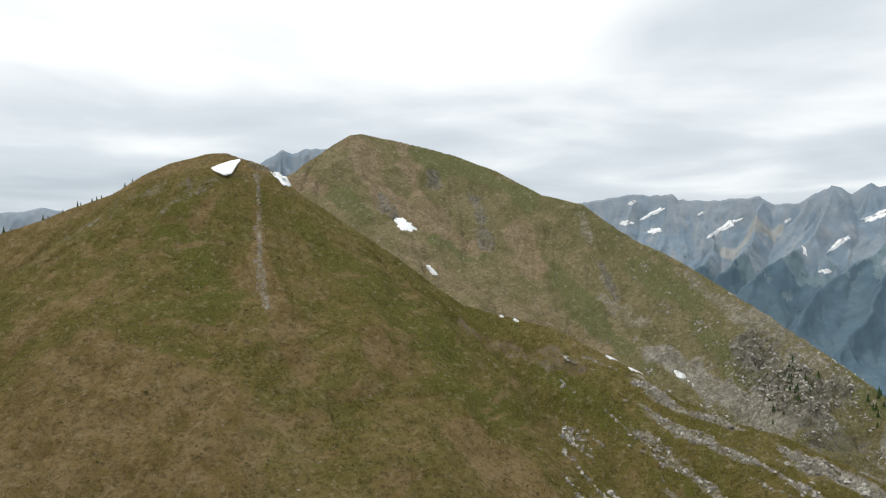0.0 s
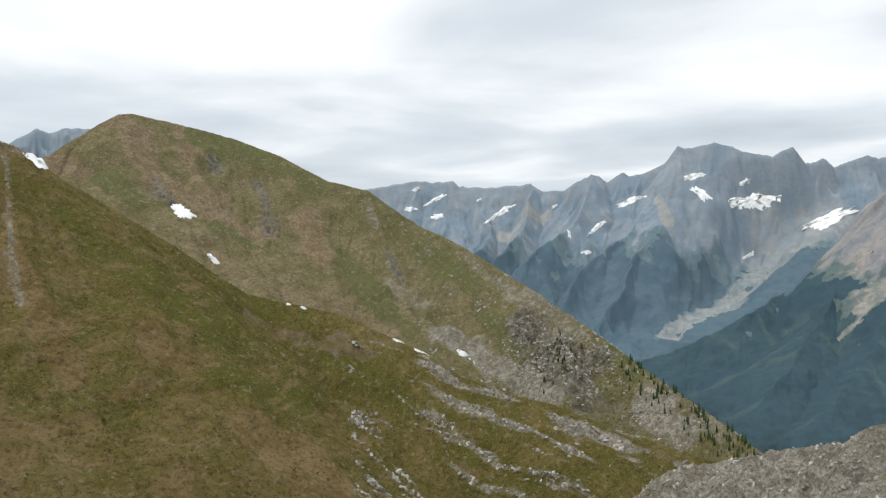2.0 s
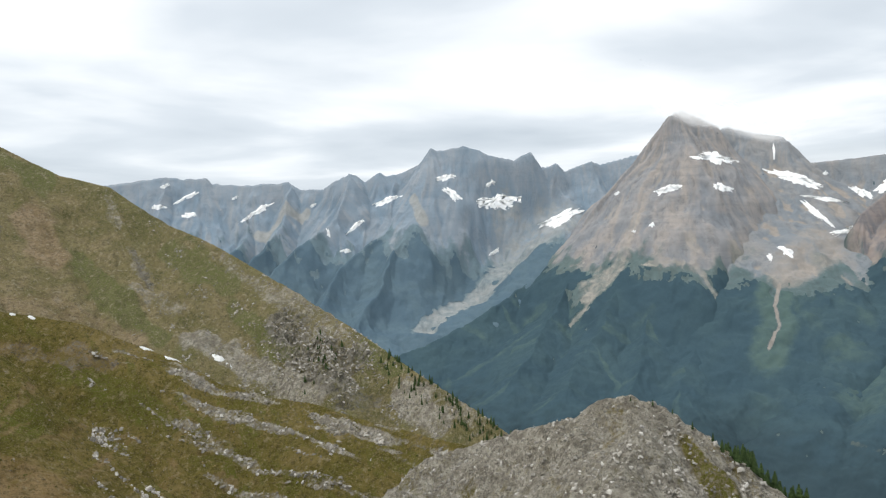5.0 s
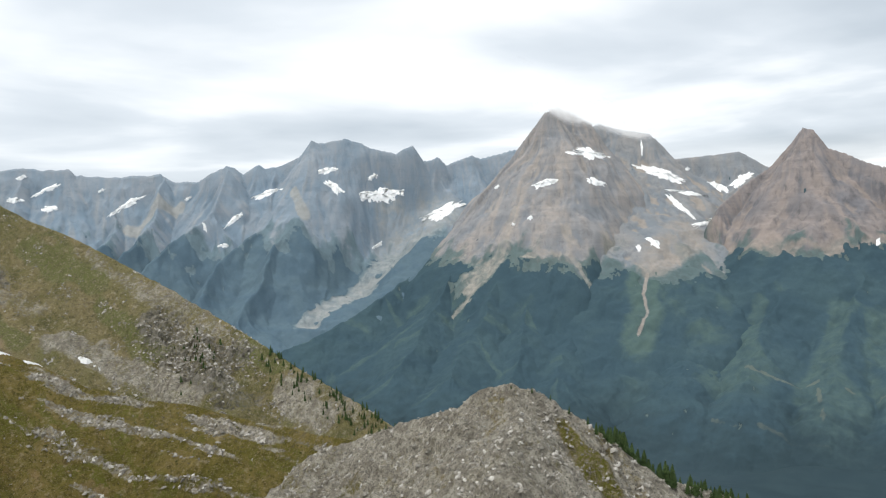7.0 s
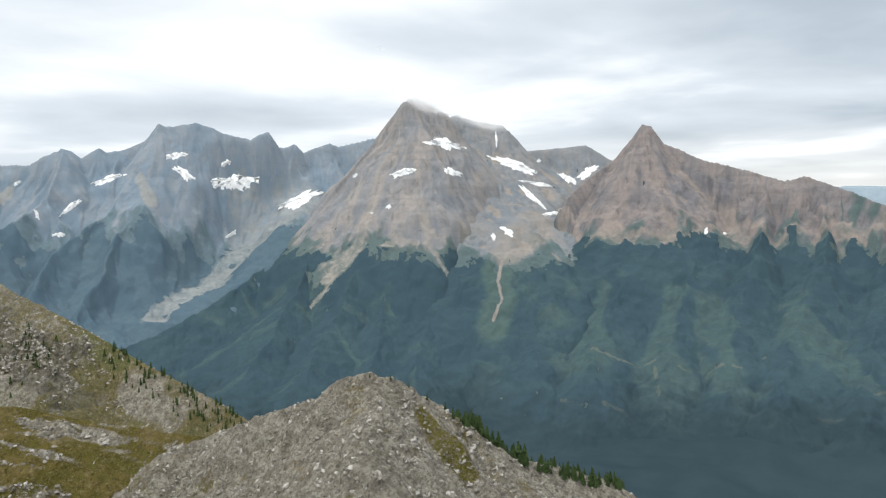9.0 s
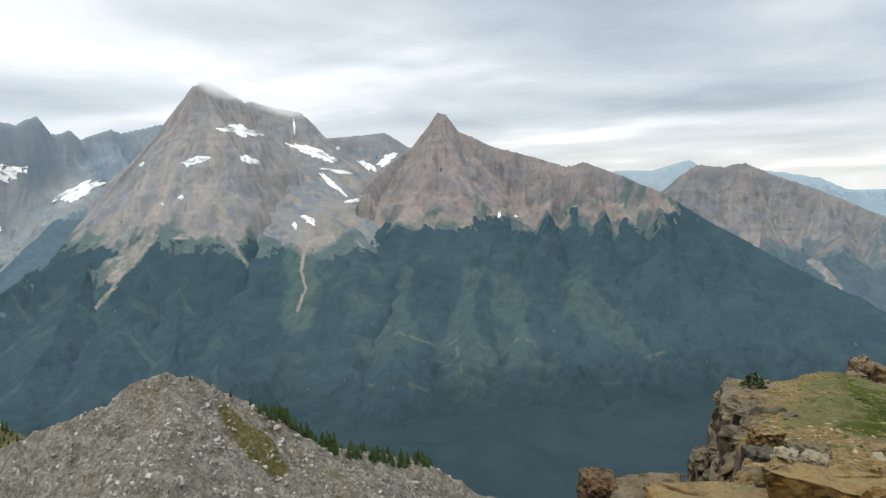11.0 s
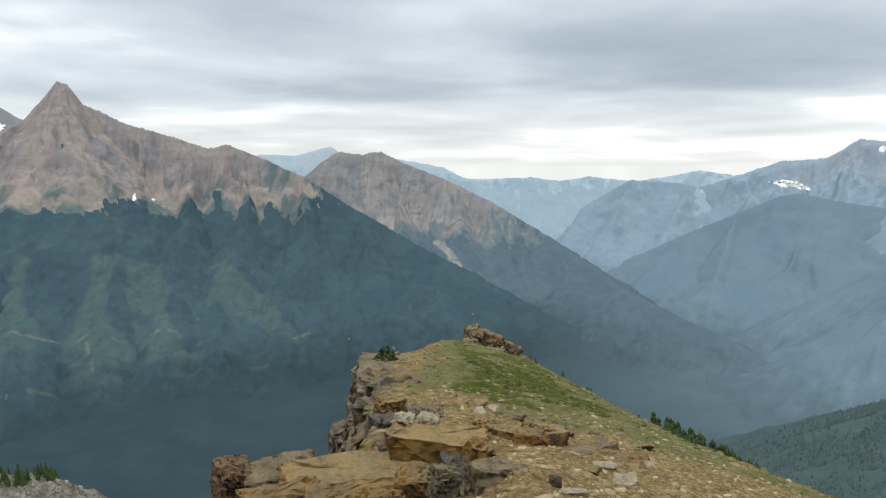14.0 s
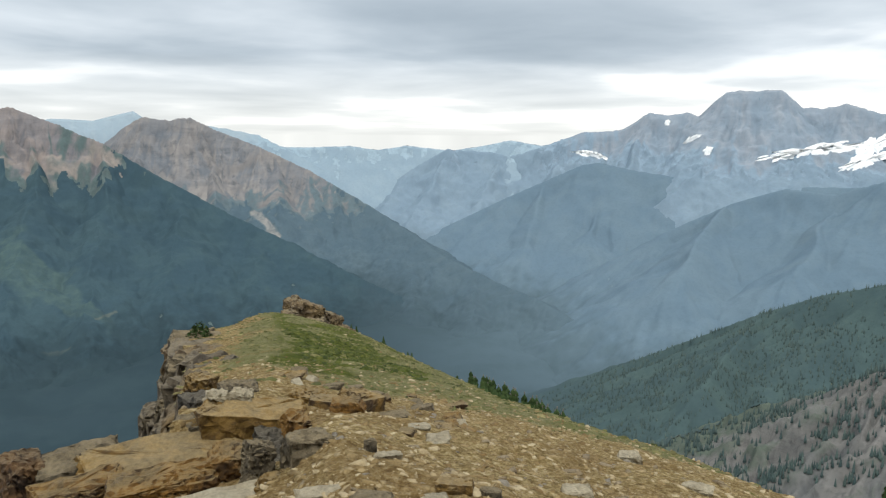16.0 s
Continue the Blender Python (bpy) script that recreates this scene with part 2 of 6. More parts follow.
# ================= materials =================
class Mat:
    """A node material with short words for its nodes."""

    def __init__(self, name, rough=0.9, spec=0.25):
        self.m = bpy.data.materials.new(name)
        self.m.use_nodes = True
        self.t = self.m.node_tree
        self.b = self.t.nodes["Principled BSDF"]
        self.b.inputs["Roughness"].default_value = rough
        self.b.inputs["Specular IOR Level"].default_value = spec
        self.geo = self.t.nodes.new("ShaderNodeNewGeometry")

    def link(self, a, b):
        self.t.links.new(a, b)

    def noise(self, scale, detail=4.0, rough=0.55, dist=0.0, stretch=None):
        t = self.t.nodes.new("ShaderNodeTexNoise")
        t.inputs["Scale"].default_value, t.inputs["Detail"].default_value = scale, detail
        t.inputs["Roughness"].default_value, t.inputs["Distortion"].default_value = rough, dist
        src = self.geo.outputs["Position"]
        if stretch:
            mp = self.t.nodes.new("ShaderNodeMapping")
            mp.inputs["Scale"].default_value = stretch
            self.link(src, mp.inputs[0])
            src = mp.outputs[0]
        self.link(src, t.inputs["Vector"])
        return t.outputs[0]

    def voronoi(self, scale, feature="F1", out="Distance"):
        t = self.t.nodes.new("ShaderNodeTexVoronoi")
        t.feature = feature
        t.inputs["Scale"].default_value = scale
        self.link(self.geo.outputs["Position"], t.inputs["Vector"])
        return t.outputs[out]

    def attr(self, key):
        t = self.t.nodes.new("ShaderNodeAttribute")
        t.attribute_name = key
        return t.outputs["Fac"]

    def math(self, op, a, b=0.0, clamp=False):
        k = self.t.nodes.new("ShaderNodeMath")
        k.operation, k.use_clamp = op, clamp
        for i, v in enumerate((a, b)):
            if isinstance(v, (int, float)):
                k.inputs[i].default_value = v
            else:
                self.link(v, k.inputs[i])
        return k.outputs[0]

    def range(self, v, a, b, c=0.0, d=1.0):
        k = self.t.nodes.new("ShaderNodeMapRange")
        k.interpolation_type = "SMOOTHSTEP"
        for i, x in enumerate((a, b, c, d)):
            k.inputs[1 + i].default_value = x
        self.link(v, k.inputs[0])
        return k.outputs[0]

    def ramp(self, v, *stops):
        k = self.t.nodes.new("ShaderNodeValToRGB")
        e = k.color_ramp.elements
        while len(e) < len(stops):
            e.new(0.5)
        for q, (p, c) in zip(e, stops):
            q.position, q.color = p, (*c, 1)
        self.link(v, k.inputs[0])
        return k.outputs[0]

    def mix(self, f, a, b):
        k = self.t.nodes.new("ShaderNodeMix")
        k.data_type = "RGBA"
        for i, v in ((0, f), (6, a), (7, b)):
            if isinstance(v, (int, float)):
                k.inputs[i].default_value = v
            elif isinstance(v, tuple):
                k.inputs[i].default_value = (*v, 1)
            else:
                self.link(v, k.inputs[i])
        return k.outputs[2]

    def color(self, c):
        self.link(c, self.b.inputs["Base Color"])
        return self

    def bump(self, h, dist, strength=1.0):
        k = self.t.nodes.new("ShaderNodeBump")
        k.inputs["Strength"].default_value, k.inputs["Distance"].default_value = strength, dist
        self.link(h, k.inputs["Height"])
        self.link(k.outputs[0], self.b.inputs["Normal"])
        return self


def mountain_mat(name, rock_a, rock_b, scree, size=1.0, deep=0.52, green=(0.12, 0.15, 0.13), relief=0.5):
    """Bare rock and scree: broad tones, banding, dark broken patches and fine grain, with relief shading put into the
    colour.
    """
    m = Mat(name, 0.95, 0.1)
    n1, n2 = m.noise(0.0045 / size, 6, 0.6, 0.6), m.noise(0.022 / size, 8, 0.7, 0.8, (1, 1, 0.45))
    run = m.attr("grain")
    rock = m.mix(m.range(m.math("ADD", m.math("MULTIPLY", n1, 0.7), m.math("MULTIPLY", run, 0.3)), 0.38, 0.62), rock_a, rock_b)
    rock = m.mix(m.range(run, 0.5, 0.85, 0.0, 0.35), rock, scree)
    rock = m.mix(m.range(run, 0.45, 0.15, 0.0, 0.35), rock, tuple(c * (deep + 0.15) for c in rock_a))
    rock = m.mix(m.range(n2, 0.48, 0.68, 0.0, 0.7), rock, tuple(c * deep for c in rock_a))
    # shading painted by the flute mask: ribs lightened, gullies darkened
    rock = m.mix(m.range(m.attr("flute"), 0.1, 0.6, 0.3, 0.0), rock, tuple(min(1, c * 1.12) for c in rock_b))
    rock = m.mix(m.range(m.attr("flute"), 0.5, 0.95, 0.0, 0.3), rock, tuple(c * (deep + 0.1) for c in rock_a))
    strata = m.noise(0.004 / size, 5, 0.6, 0.4, (1, 1, 9))
    rock = m.mix(m.range(strata, 0.5, 0.62, 0.0, 0.22), rock, tuple(c * (deep + 0.1) for c in rock_a))
    edge = m.math("ADD", m.math("MULTIPLY", m.math("SUBTRACT", n2, 0.5), 1.0), m.math("MULTIPLY", m.math("SUBTRACT", m.noise(0.01 / size, 4, 0.6), 0.5), 0.7))
    fines = m.mix(m.range(m.noise(0.03 / size, 5, 0.6), 0.4, 0.65), scree, tuple(c * 0.86 for c in scree))
    c = m.mix(m.range(m.math("ADD", m.attr("green"), edge), 0.25, 0.85, 0.0, 0.92), rock, m.mix(m.range(n2, 0.4, 0.6), green, tuple(c * 1.25 for c in green)))
    c = m.mix(m.range(m.math("ADD", m.attr("scree"), m.math("MULTIPLY", edge, 0.8)), 0.25, 0.8), c, fines)
    m.color(c)
    m.bump(m.noise(0.035 / size, 10, 0.75), 14.0 * size, relief)
    return m.m


# valley forest close by, and the same forest with distance haze painted in
VALLEY_DARK, VALLEY_HAZE = (0.028, 0.047, 0.057), (0.112, 0.160, 0.192)


def forest_mat(name, dark, light, meadow, size=1.0, ragged=1.0):
    """A canopy of far conifers with lighter clearings, passing at its foot into the valley's tone with painted haze."""
    m = Mat(name, 1.0, 0.05)
    c = m.mix(m.range(m.noise(0.0055 / size, 5, 0.6, 0.5), 0.38, 0.66), dark, light)
    c = m.mix(m.range(m.noise(0.07 / size, 4, 0.75), 0.45, 0.65, 0.0, 0.28), c, tuple(k * 0.78 for k in dark))
    edge = m.math("MULTIPLY", m.math("SUBTRACT", m.noise(0.022 / size, 6, 0.7), 0.5), ragged)
    c = m.mix(m.range(m.math("ADD", m.attr("meadow"), edge), 0.15, 0.95, 0.0, 0.85), c, meadow)
    c = m.mix(m.range(m.math("ADD", m.attr("track"), m.math("MULTIPLY", edge, 0.5)), 0.4, 0.9, 0.0, 0.8), c, (0.115, 0.135, 0.120))
    # haze is mixed into the forest colour here
    wood = m.mix(m.attr("haze_mix"), VALLEY_DARK, VALLEY_HAZE)
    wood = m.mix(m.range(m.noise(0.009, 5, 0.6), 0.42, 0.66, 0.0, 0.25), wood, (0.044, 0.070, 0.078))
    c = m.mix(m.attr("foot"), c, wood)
    m.color(c)
    m.bump(m.noise(0.06 / size, 4, 0.65), 8.0 * size, 0.15)
    return m.m


# Distance haze is put into these base colours: bluer and flatter farther off.
R_BLUE_HAZE = mountain_mat("hazed_grey_rock", (0.180, 0.240, 0.298), (0.235, 0.266, 0.298), (0.300, 0.312, 0.308), deep=0.78, green=(0.105, 0.15, 0.172))
R_TAN = mountain_mat("tan_grey_rock", (0.205, 0.22, 0.24), (0.285, 0.262, 0.245), (0.36, 0.325, 0.285), deep=0.62, green=(0.078, 0.112, 0.112))
R_BROWN = mountain_mat("brown_rock", (0.165, 0.165, 0.178), (0.24, 0.21, 0.198), (0.295, 0.252, 0.225), green=(0.075, 0.108, 0.108))
R_ROUND = mountain_mat("grey_brown_rock", (0.155, 0.17, 0.19), (0.205, 0.195, 0.19), (0.32, 0.30, 0.28), green=(0.088, 0.124, 0.140))
R_CIRQUE = mountain_mat("grey_cirque_rock", (0.185, 0.21, 0.235), (0.235, 0.235, 0.235), (0.285, 0.262, 0.238), deep=0.7, green=(0.074, 0.110, 0.114))
# farthest rock: haze of distance mixed into the base colours, with little contrast
R_PALE_HAZE = mountain_mat("hazed_pale_rock", (0.27, 0.345, 0.40), (0.29, 0.36, 0.41), (0.33, 0.39, 0.43), deep=0.9, green=(0.24, 0.315, 0.37))
R_FAR_HAZE = mountain_mat("hazed_slate_rock", (0.20, 0.255, 0.31), (0.25, 0.285, 0.325), (0.29, 0.33, 0.365), deep=0.82, green=(0.18, 0.245, 0.305))
R_MID_HAZE = mountain_mat("hazed_ridge_rock", (0.15, 0.195, 0.235), (0.18, 0.205, 0.225), (0.24, 0.26, 0.27), deep=0.78, green=(0.118, 0.168, 0.205))
R_NEAR = mountain_mat("grey_slope_rock", (0.12, 0.125, 0.125), (0.16, 0.155, 0.145), (0.24, 0.23, 0.215), 0.3, green=(0.07, 0.09, 0.07))
# the blue range's forest carries the same painted haze
F_BLUE_HAZE = forest_mat("hazed_green_forest", (0.080, 0.124, 0.160), (0.094, 0.140, 0.170), (0.132, 0.178, 0.182))
# forest of the nearer peaks, with a weaker tint of haze
F_DARK = forest_mat("hazed_dark_forest", (0.041, 0.072, 0.091), (0.049, 0.083, 0.098), (0.082, 0.124, 0.112))
F_ROUND = forest_mat("hazed_slate_forest", (0.074, 0.112, 0.140), (0.086, 0.125, 0.15), (0.12, 0.16, 0.175))
# farthest forest, paled and blued to stand for haze
F_PALE_HAZE = forest_mat("hazed_pale_forest", (0.225, 0.30, 0.36), (0.25, 0.325, 0.38), (0.27, 0.34, 0.39))
F_FAR_HAZE = forest_mat("hazy_blue_forest", (0.175, 0.24, 0.30), (0.19, 0.255, 0.31), (0.215, 0.275, 0.32))
F_MID_HAZE = forest_mat("hazed_ridge_forest", (0.114, 0.168, 0.215), (0.126, 0.180, 0.222), (0.15, 0.202, 0.232))
F_NEAR = forest_mat("conifer_green_forest", (0.052, 0.082, 0.086), (0.064, 0.098, 0.096), (0.095, 0.130, 0.112), 0.5)
F_FLANK = forest_mat("flank_forest", (0.050, 0.074, 0.074), (0.062, 0.088, 0.084), (0.085, 0.105, 0.09), 0.3)
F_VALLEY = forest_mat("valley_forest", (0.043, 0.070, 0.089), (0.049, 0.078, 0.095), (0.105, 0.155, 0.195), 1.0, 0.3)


def snow_mat():
    m = Mat("old_snow", 0.75, 0.3)
    c = m.mix(m.range(m.noise(0.05, 6, 0.6), 0.42, 0.68, 0.0, 0.7), (0.86, 0.88, 0.89), (0.70, 0.70, 0.68))
    m.color(c)
    m.bump(m.noise(0.4, 5, 0.6), 0.4, 0.4)
    return m.m


MAT_SNOW = snow_mat()


def turf_mat(name, tint=(1, 1, 1), pale=0.0, size=1.0):
    """Alpine grass over thin soil, with bare earth, dark broken ground and rock by their masks. pale mixes distance
    haze into the grass and earth.
    """
    m = Mat(name, 1.0, 0.05)

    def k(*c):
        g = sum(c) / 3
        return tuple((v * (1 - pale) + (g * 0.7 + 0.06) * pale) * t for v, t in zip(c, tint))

    big, mid, fine = m.noise(0.02 / size, 6, 0.62, 0.5), m.noise(0.13 / size, 7, 0.66, 0.4), m.noise(0.8 / size, 6, 0.75)
    mixn = m.math("ADD", m.math("MULTIPLY", big, 0.45), m.math("MULTIPLY", mid, 0.55))
    c = m.ramp(mixn, (0.36, k(0.116, 0.116, 0.026)), (0.46, k(0.176, 0.152, 0.042)), (0.54, k(0.243, 0.195, 0.072)), (0.66, k(0.34, 0.268, 0.13)))
    edge = m.math("MULTIPLY", m.math("SUBTRACT", mid, 0.5), 1.5)
    fedge = m.math("ADD", m.math("MULTIPLY", edge, 0.6), m.math("MULTIPLY", m.math("SUBTRACT", fine, 0.5), 1.4))
    c = m.mix(m.range(m.math("ADD", m.attr("green"), edge), 0.2, 0.85, 0.0, 0.85), c, m.mix(m.range(fine, 0.4, 0.6), k(0.115, 0.138, 0.024), k(0.165, 0.170, 0.038)))
    c = m.mix(m.range(m.math("ADD", m.attr("bare"), fedge), 0.2, 0.9, 0.0, 0.92), c, m.mix(m.range(mid, 0.4, 0.6), k(0.27, 0.178, 0.082), k(0.36, 0.258, 0.138)))
    c = m.mix(m.range(m.noise(0.26 / size, 7, 0.72), 0.50, 0.63, 0.0, 0.4), c, k(0.085, 0.080, 0.024))
    c = m.mix(m.range(fine, 0.47, 0.62, 0.0, 0.64), c, k(0.064, 0.058, 0.020))
    c = m.mix(m.range(m.noise(2.4 / size, 3, 0.7), 0.54, 0.66, 0.0, 0.6), c, k(0.36, 0.30, 0.19))
    c = m.mix(m.range(m.noise(0.45 / size, 6, 0.7), 0.55, 0.66, 0.0, 0.6), c, k(0.37, 0.315, 0.20))
    rockc = m.mix(m.range(m.noise(0.35 / size, 7, 0.75), 0.4, 0.62), (0.25, 0.23, 0.19), (0.48, 0.45, 0.38))
    rockc = m.mix(m.range(m.noise(1.3 / size, 5, 0.7), 0.5, 0.66, 0.0, 0.8), rockc, (0.10, 0.095, 0.082))
    c = m.mix(m.range(m.math("ADD", m.attr("scree"), fedge), 0.3, 0.75), c, rockc)
    crags = m.mix(m.range(m.noise(0.3 / size, 9, 0.8, 0.6, (1, 1, 0.5)), 0.42, 0.58), (0.095, 0.090, 0.076), (0.28, 0.265, 0.225))
    c = m.mix(m.range(m.math("ADD", m.attr("crag"), fedge), 0.3, 0.8), c, crags)
    m.color(c)
    m.bump(m.math("ADD", m.noise(0.35 / size, 9, 0.75), m.math("MULTIPLY", m.noise(2.2 / size, 5, 0.75), 0.5)), 3.2 * size, 0.9)
    return m.m


MAT_TURF = turf_mat("alpine_turf", (0.93, 0.91, 0.88))
# the same turf for the hill behind, greyed and tinted to show haze
MAT_TURF_HAZE = turf_mat("hazed_alpine_turf", (1.20, 1.20, 1.26), 0.22, 2.0)


def rubble_mat(name, dark, mid, light, scale):
    m = Mat(name, 0.92, 0.2)
    info = m.t.nodes.new("ShaderNodeNewGeometry").outputs["Random Per Island"]
    c = m.ramp(info, (0.0, dark), (0.45, mid), (1.0, light))
    c = m.mix(m.range(m.noise(scale, 6, 0.7), 0.42, 0.66, 0.0, 0.6), c, tuple(v * 0.5 for v in dark))
    m.color(c)
    m.bump(m.noise(scale * 2, 6, 0.7), 0.4 / scale, 0.5)
    return m.m


MAT_RUBBLE = rubble_mat("grey_rubble", (0.15, 0.14, 0.12), (0.27, 0.255, 0.22), (0.50, 0.48, 0.44), 0.8)

# ================= far ranges =================
def part(name, me, parent, label="", kind=""):
    ob = new(name, me)
    ob.parent = parent
    return tagged(ob, label, kind=kind)


def spread(Z, na, nr):
    """The heights averaged over a few cells each way."""
    for axis, k in ((0, na), (1, nr), (0, na), (1, nr)):
        pad = [(0, 0), (0, 0)]
        pad[axis] = (k + 1, k)
        c = np.cumsum(np.pad(Z, pad, mode="edge"), axis=axis)
        n = Z.shape[axis]
        Z = (np.take(c, np.arange(2 * k + 1, 2 * k + 1 + n), axis) - np.take(c, np.arange(0, n), axis)) / (2 * k + 1)
    return Z


def ground_height(X, Y):
    """The valley floor under everything."""
    R, B = np.hypot(X, Y), np.degrees(np.arctan2(X, Y)) % 360
    Z = -np.minimum(805, 110 + 0.5 * R) + (14 * fbm(X / 160, Y / 160, 4, 51) + 55 * fbm(X / 520, Y / 520, 3, 53)) * smooth(300, 900, R)
    return Z + 520 * smooth(150, 215, B) * smooth(345, 300, B) * smooth(400, 2500, R)


def valley_haze(X, Y):
    """How far painted haze pales the dark forest, growing along the valley and with distance."""
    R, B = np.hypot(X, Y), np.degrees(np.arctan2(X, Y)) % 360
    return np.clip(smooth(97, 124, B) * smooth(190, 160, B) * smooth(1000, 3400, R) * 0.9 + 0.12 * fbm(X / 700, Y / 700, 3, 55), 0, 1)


def mountain(name, land, az, radii, naz, rock, wood, masks, label, category="mountain", floor=-860, canopy=2.0, bounds=None, sink=None):
    """A mountain of rock, with its forest as a canopy of its own."""
    A, R, X, Y = polar(az[0], az[1], naz, radii)
    Z, S, D, fl = land.at(X, Y)
    if sink:
        Z = Z - sink(np.degrees(A), R)
    Z = np.maximum(Z, floor)
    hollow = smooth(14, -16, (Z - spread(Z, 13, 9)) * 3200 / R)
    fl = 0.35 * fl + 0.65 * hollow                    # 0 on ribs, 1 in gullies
    k = masks(X, Y, spread(Z, 12, 14), S, D, fl)       # plant cover follows the broad shape of the slope
    inside = bounds(X, Y, R) if bounds else np.full(X.shape, True)
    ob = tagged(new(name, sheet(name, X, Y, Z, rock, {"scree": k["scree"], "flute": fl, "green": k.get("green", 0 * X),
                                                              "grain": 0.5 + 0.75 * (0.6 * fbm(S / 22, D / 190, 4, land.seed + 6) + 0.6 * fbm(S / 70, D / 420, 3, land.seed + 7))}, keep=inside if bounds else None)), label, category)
    n = fbm(X / 60, Y / 60, 5, land.seed + 2, 0.65)
    grown = (k["forest"] + 0.6 * n > 0.5) & inside
    if grown.any():
        tops = Z + canopy * (0.9 + 0.25 * np.random.RandomState(land.seed).rand(*Z.shape))
        part("forest", sheet("forest", X, Y, tops, wood, {"meadow": k.get("meadow", 0 * X), "track": k.get("track", 0 * X), "haze_mix": valley_haze(X, Y), "foot": smooth(190, 10, Z - ground_height(X, Y) + 60 * n)}, keep=grown), ob,
             "dense conifer forest on the lower slopes", "stuff")
    return ob


def cover(line, blend, seed, scree_amount=0.5, meadow_amount=0.0):
    """Forest below a tree line, scree in the gullies above it."""
    def f(X, Y, Z, S, D, fl):
        n, m = fbm(X / 260, Y / 260, 5, seed, 0.6), fbm(S / 60, D / 260, 4, seed + 4)
        height = Z + 95 * n + 45 * m + 60 * (fl - 0.5)
        forest = smooth(line + blend, line - blend, height)
        green = 0.9 * smooth(line + 150, line, height + 60 * m) + 0.12 * smooth(0.45, 0.2, fl) * smooth(line + 420, line + 120, height)
        scree = smooth(0.5, 0.85, fl + 0.25 * m) * smooth(line - 120, line + 60, Z + 100 * n) * smooth(40, 200, D) * scree_amount
        meadow = smooth(0.05, 0.45, fbm(S / 110, Z / 330, 4, seed + 11)) * meadow_amount
        return {"forest": forest, "scree": scree, "meadow": meadow, "green": green}
    return f


def radii(r0, r1, n, back=0.0, nb=0):
    r = np.linspace(r0, r1, n)
    return np.concatenate([r, np.linspace(r1, r1 + back, nb + 1)[1:]]) if nb else r


def snow(parent, land, rows, r0, r1, lift, seed, thick=4.0):
    """Old snow on a slope: bearing, elevation, width and height in metres as seen, lean. Its ragged outline is shaped
    in the camera's view and cast onto the slope.
    """
    rng = np.random.RandomState(seed)
    for az, el, w, h, lean in rows:
        c = land.spot(az, el, r0, r1)
        far = math.hypot(c.x, c.y)
        ring, spokes = 6, 64
        th = np.linspace(0, 2 * math.pi, spokes, endpoint=False)
        k1, k2, k3 = rng.rand(3) * 50
        edge = 1 + 0.8 * gnoise(np.cos(th) * 1.5 + k1, np.sin(th) * 1.5) + 0.6 * gnoise(np.cos(th) * 4 + k2, np.sin(th) * 4) + 0.14 * gnoise(np.cos(th) * 10 + k3, np.sin(th) * 10)
        rho, T = np.meshgrid(np.linspace(0.04, 1, ring), th, indexing="xy")
        a, b = rho * np.cos(T) * edge[:, None] * w / 2, rho * np.sin(T) * edge[:, None] * h / 2
        ca, sa = math.cos(radians(lean)), math.sin(radians(lean))
        B, E = radians(az) + (a * ca - b * sa) / far, (c.z - EYE_Z) / far + (a * sa + b * ca) / far
        run = np.linspace(far * 0.93, far * 1.07, 110)
        zz = land.at(run * np.sin(B)[..., None], run * np.cos(B)[..., None])[0]
        over = zz - EYE_Z - run * E[..., None] >= 0
        first = np.where(over.any(-1), over.argmax(-1), ((zz - EYE_Z) / run).argmax(-1))
        R = run[first]
        X, Y = R * np.sin(B), R * np.cos(B)
        Z = np.take_along_axis(zz, first[..., None], -1)[..., 0] + lift * (1 - 1.3 * rho ** 4) + 0.4 * thick * (1 - rho ** 2)
        part("snow_patch", sheet("snow_patch", X, Y, Z, MAT_SNOW, loop=True), parent, "patch of old white snow")


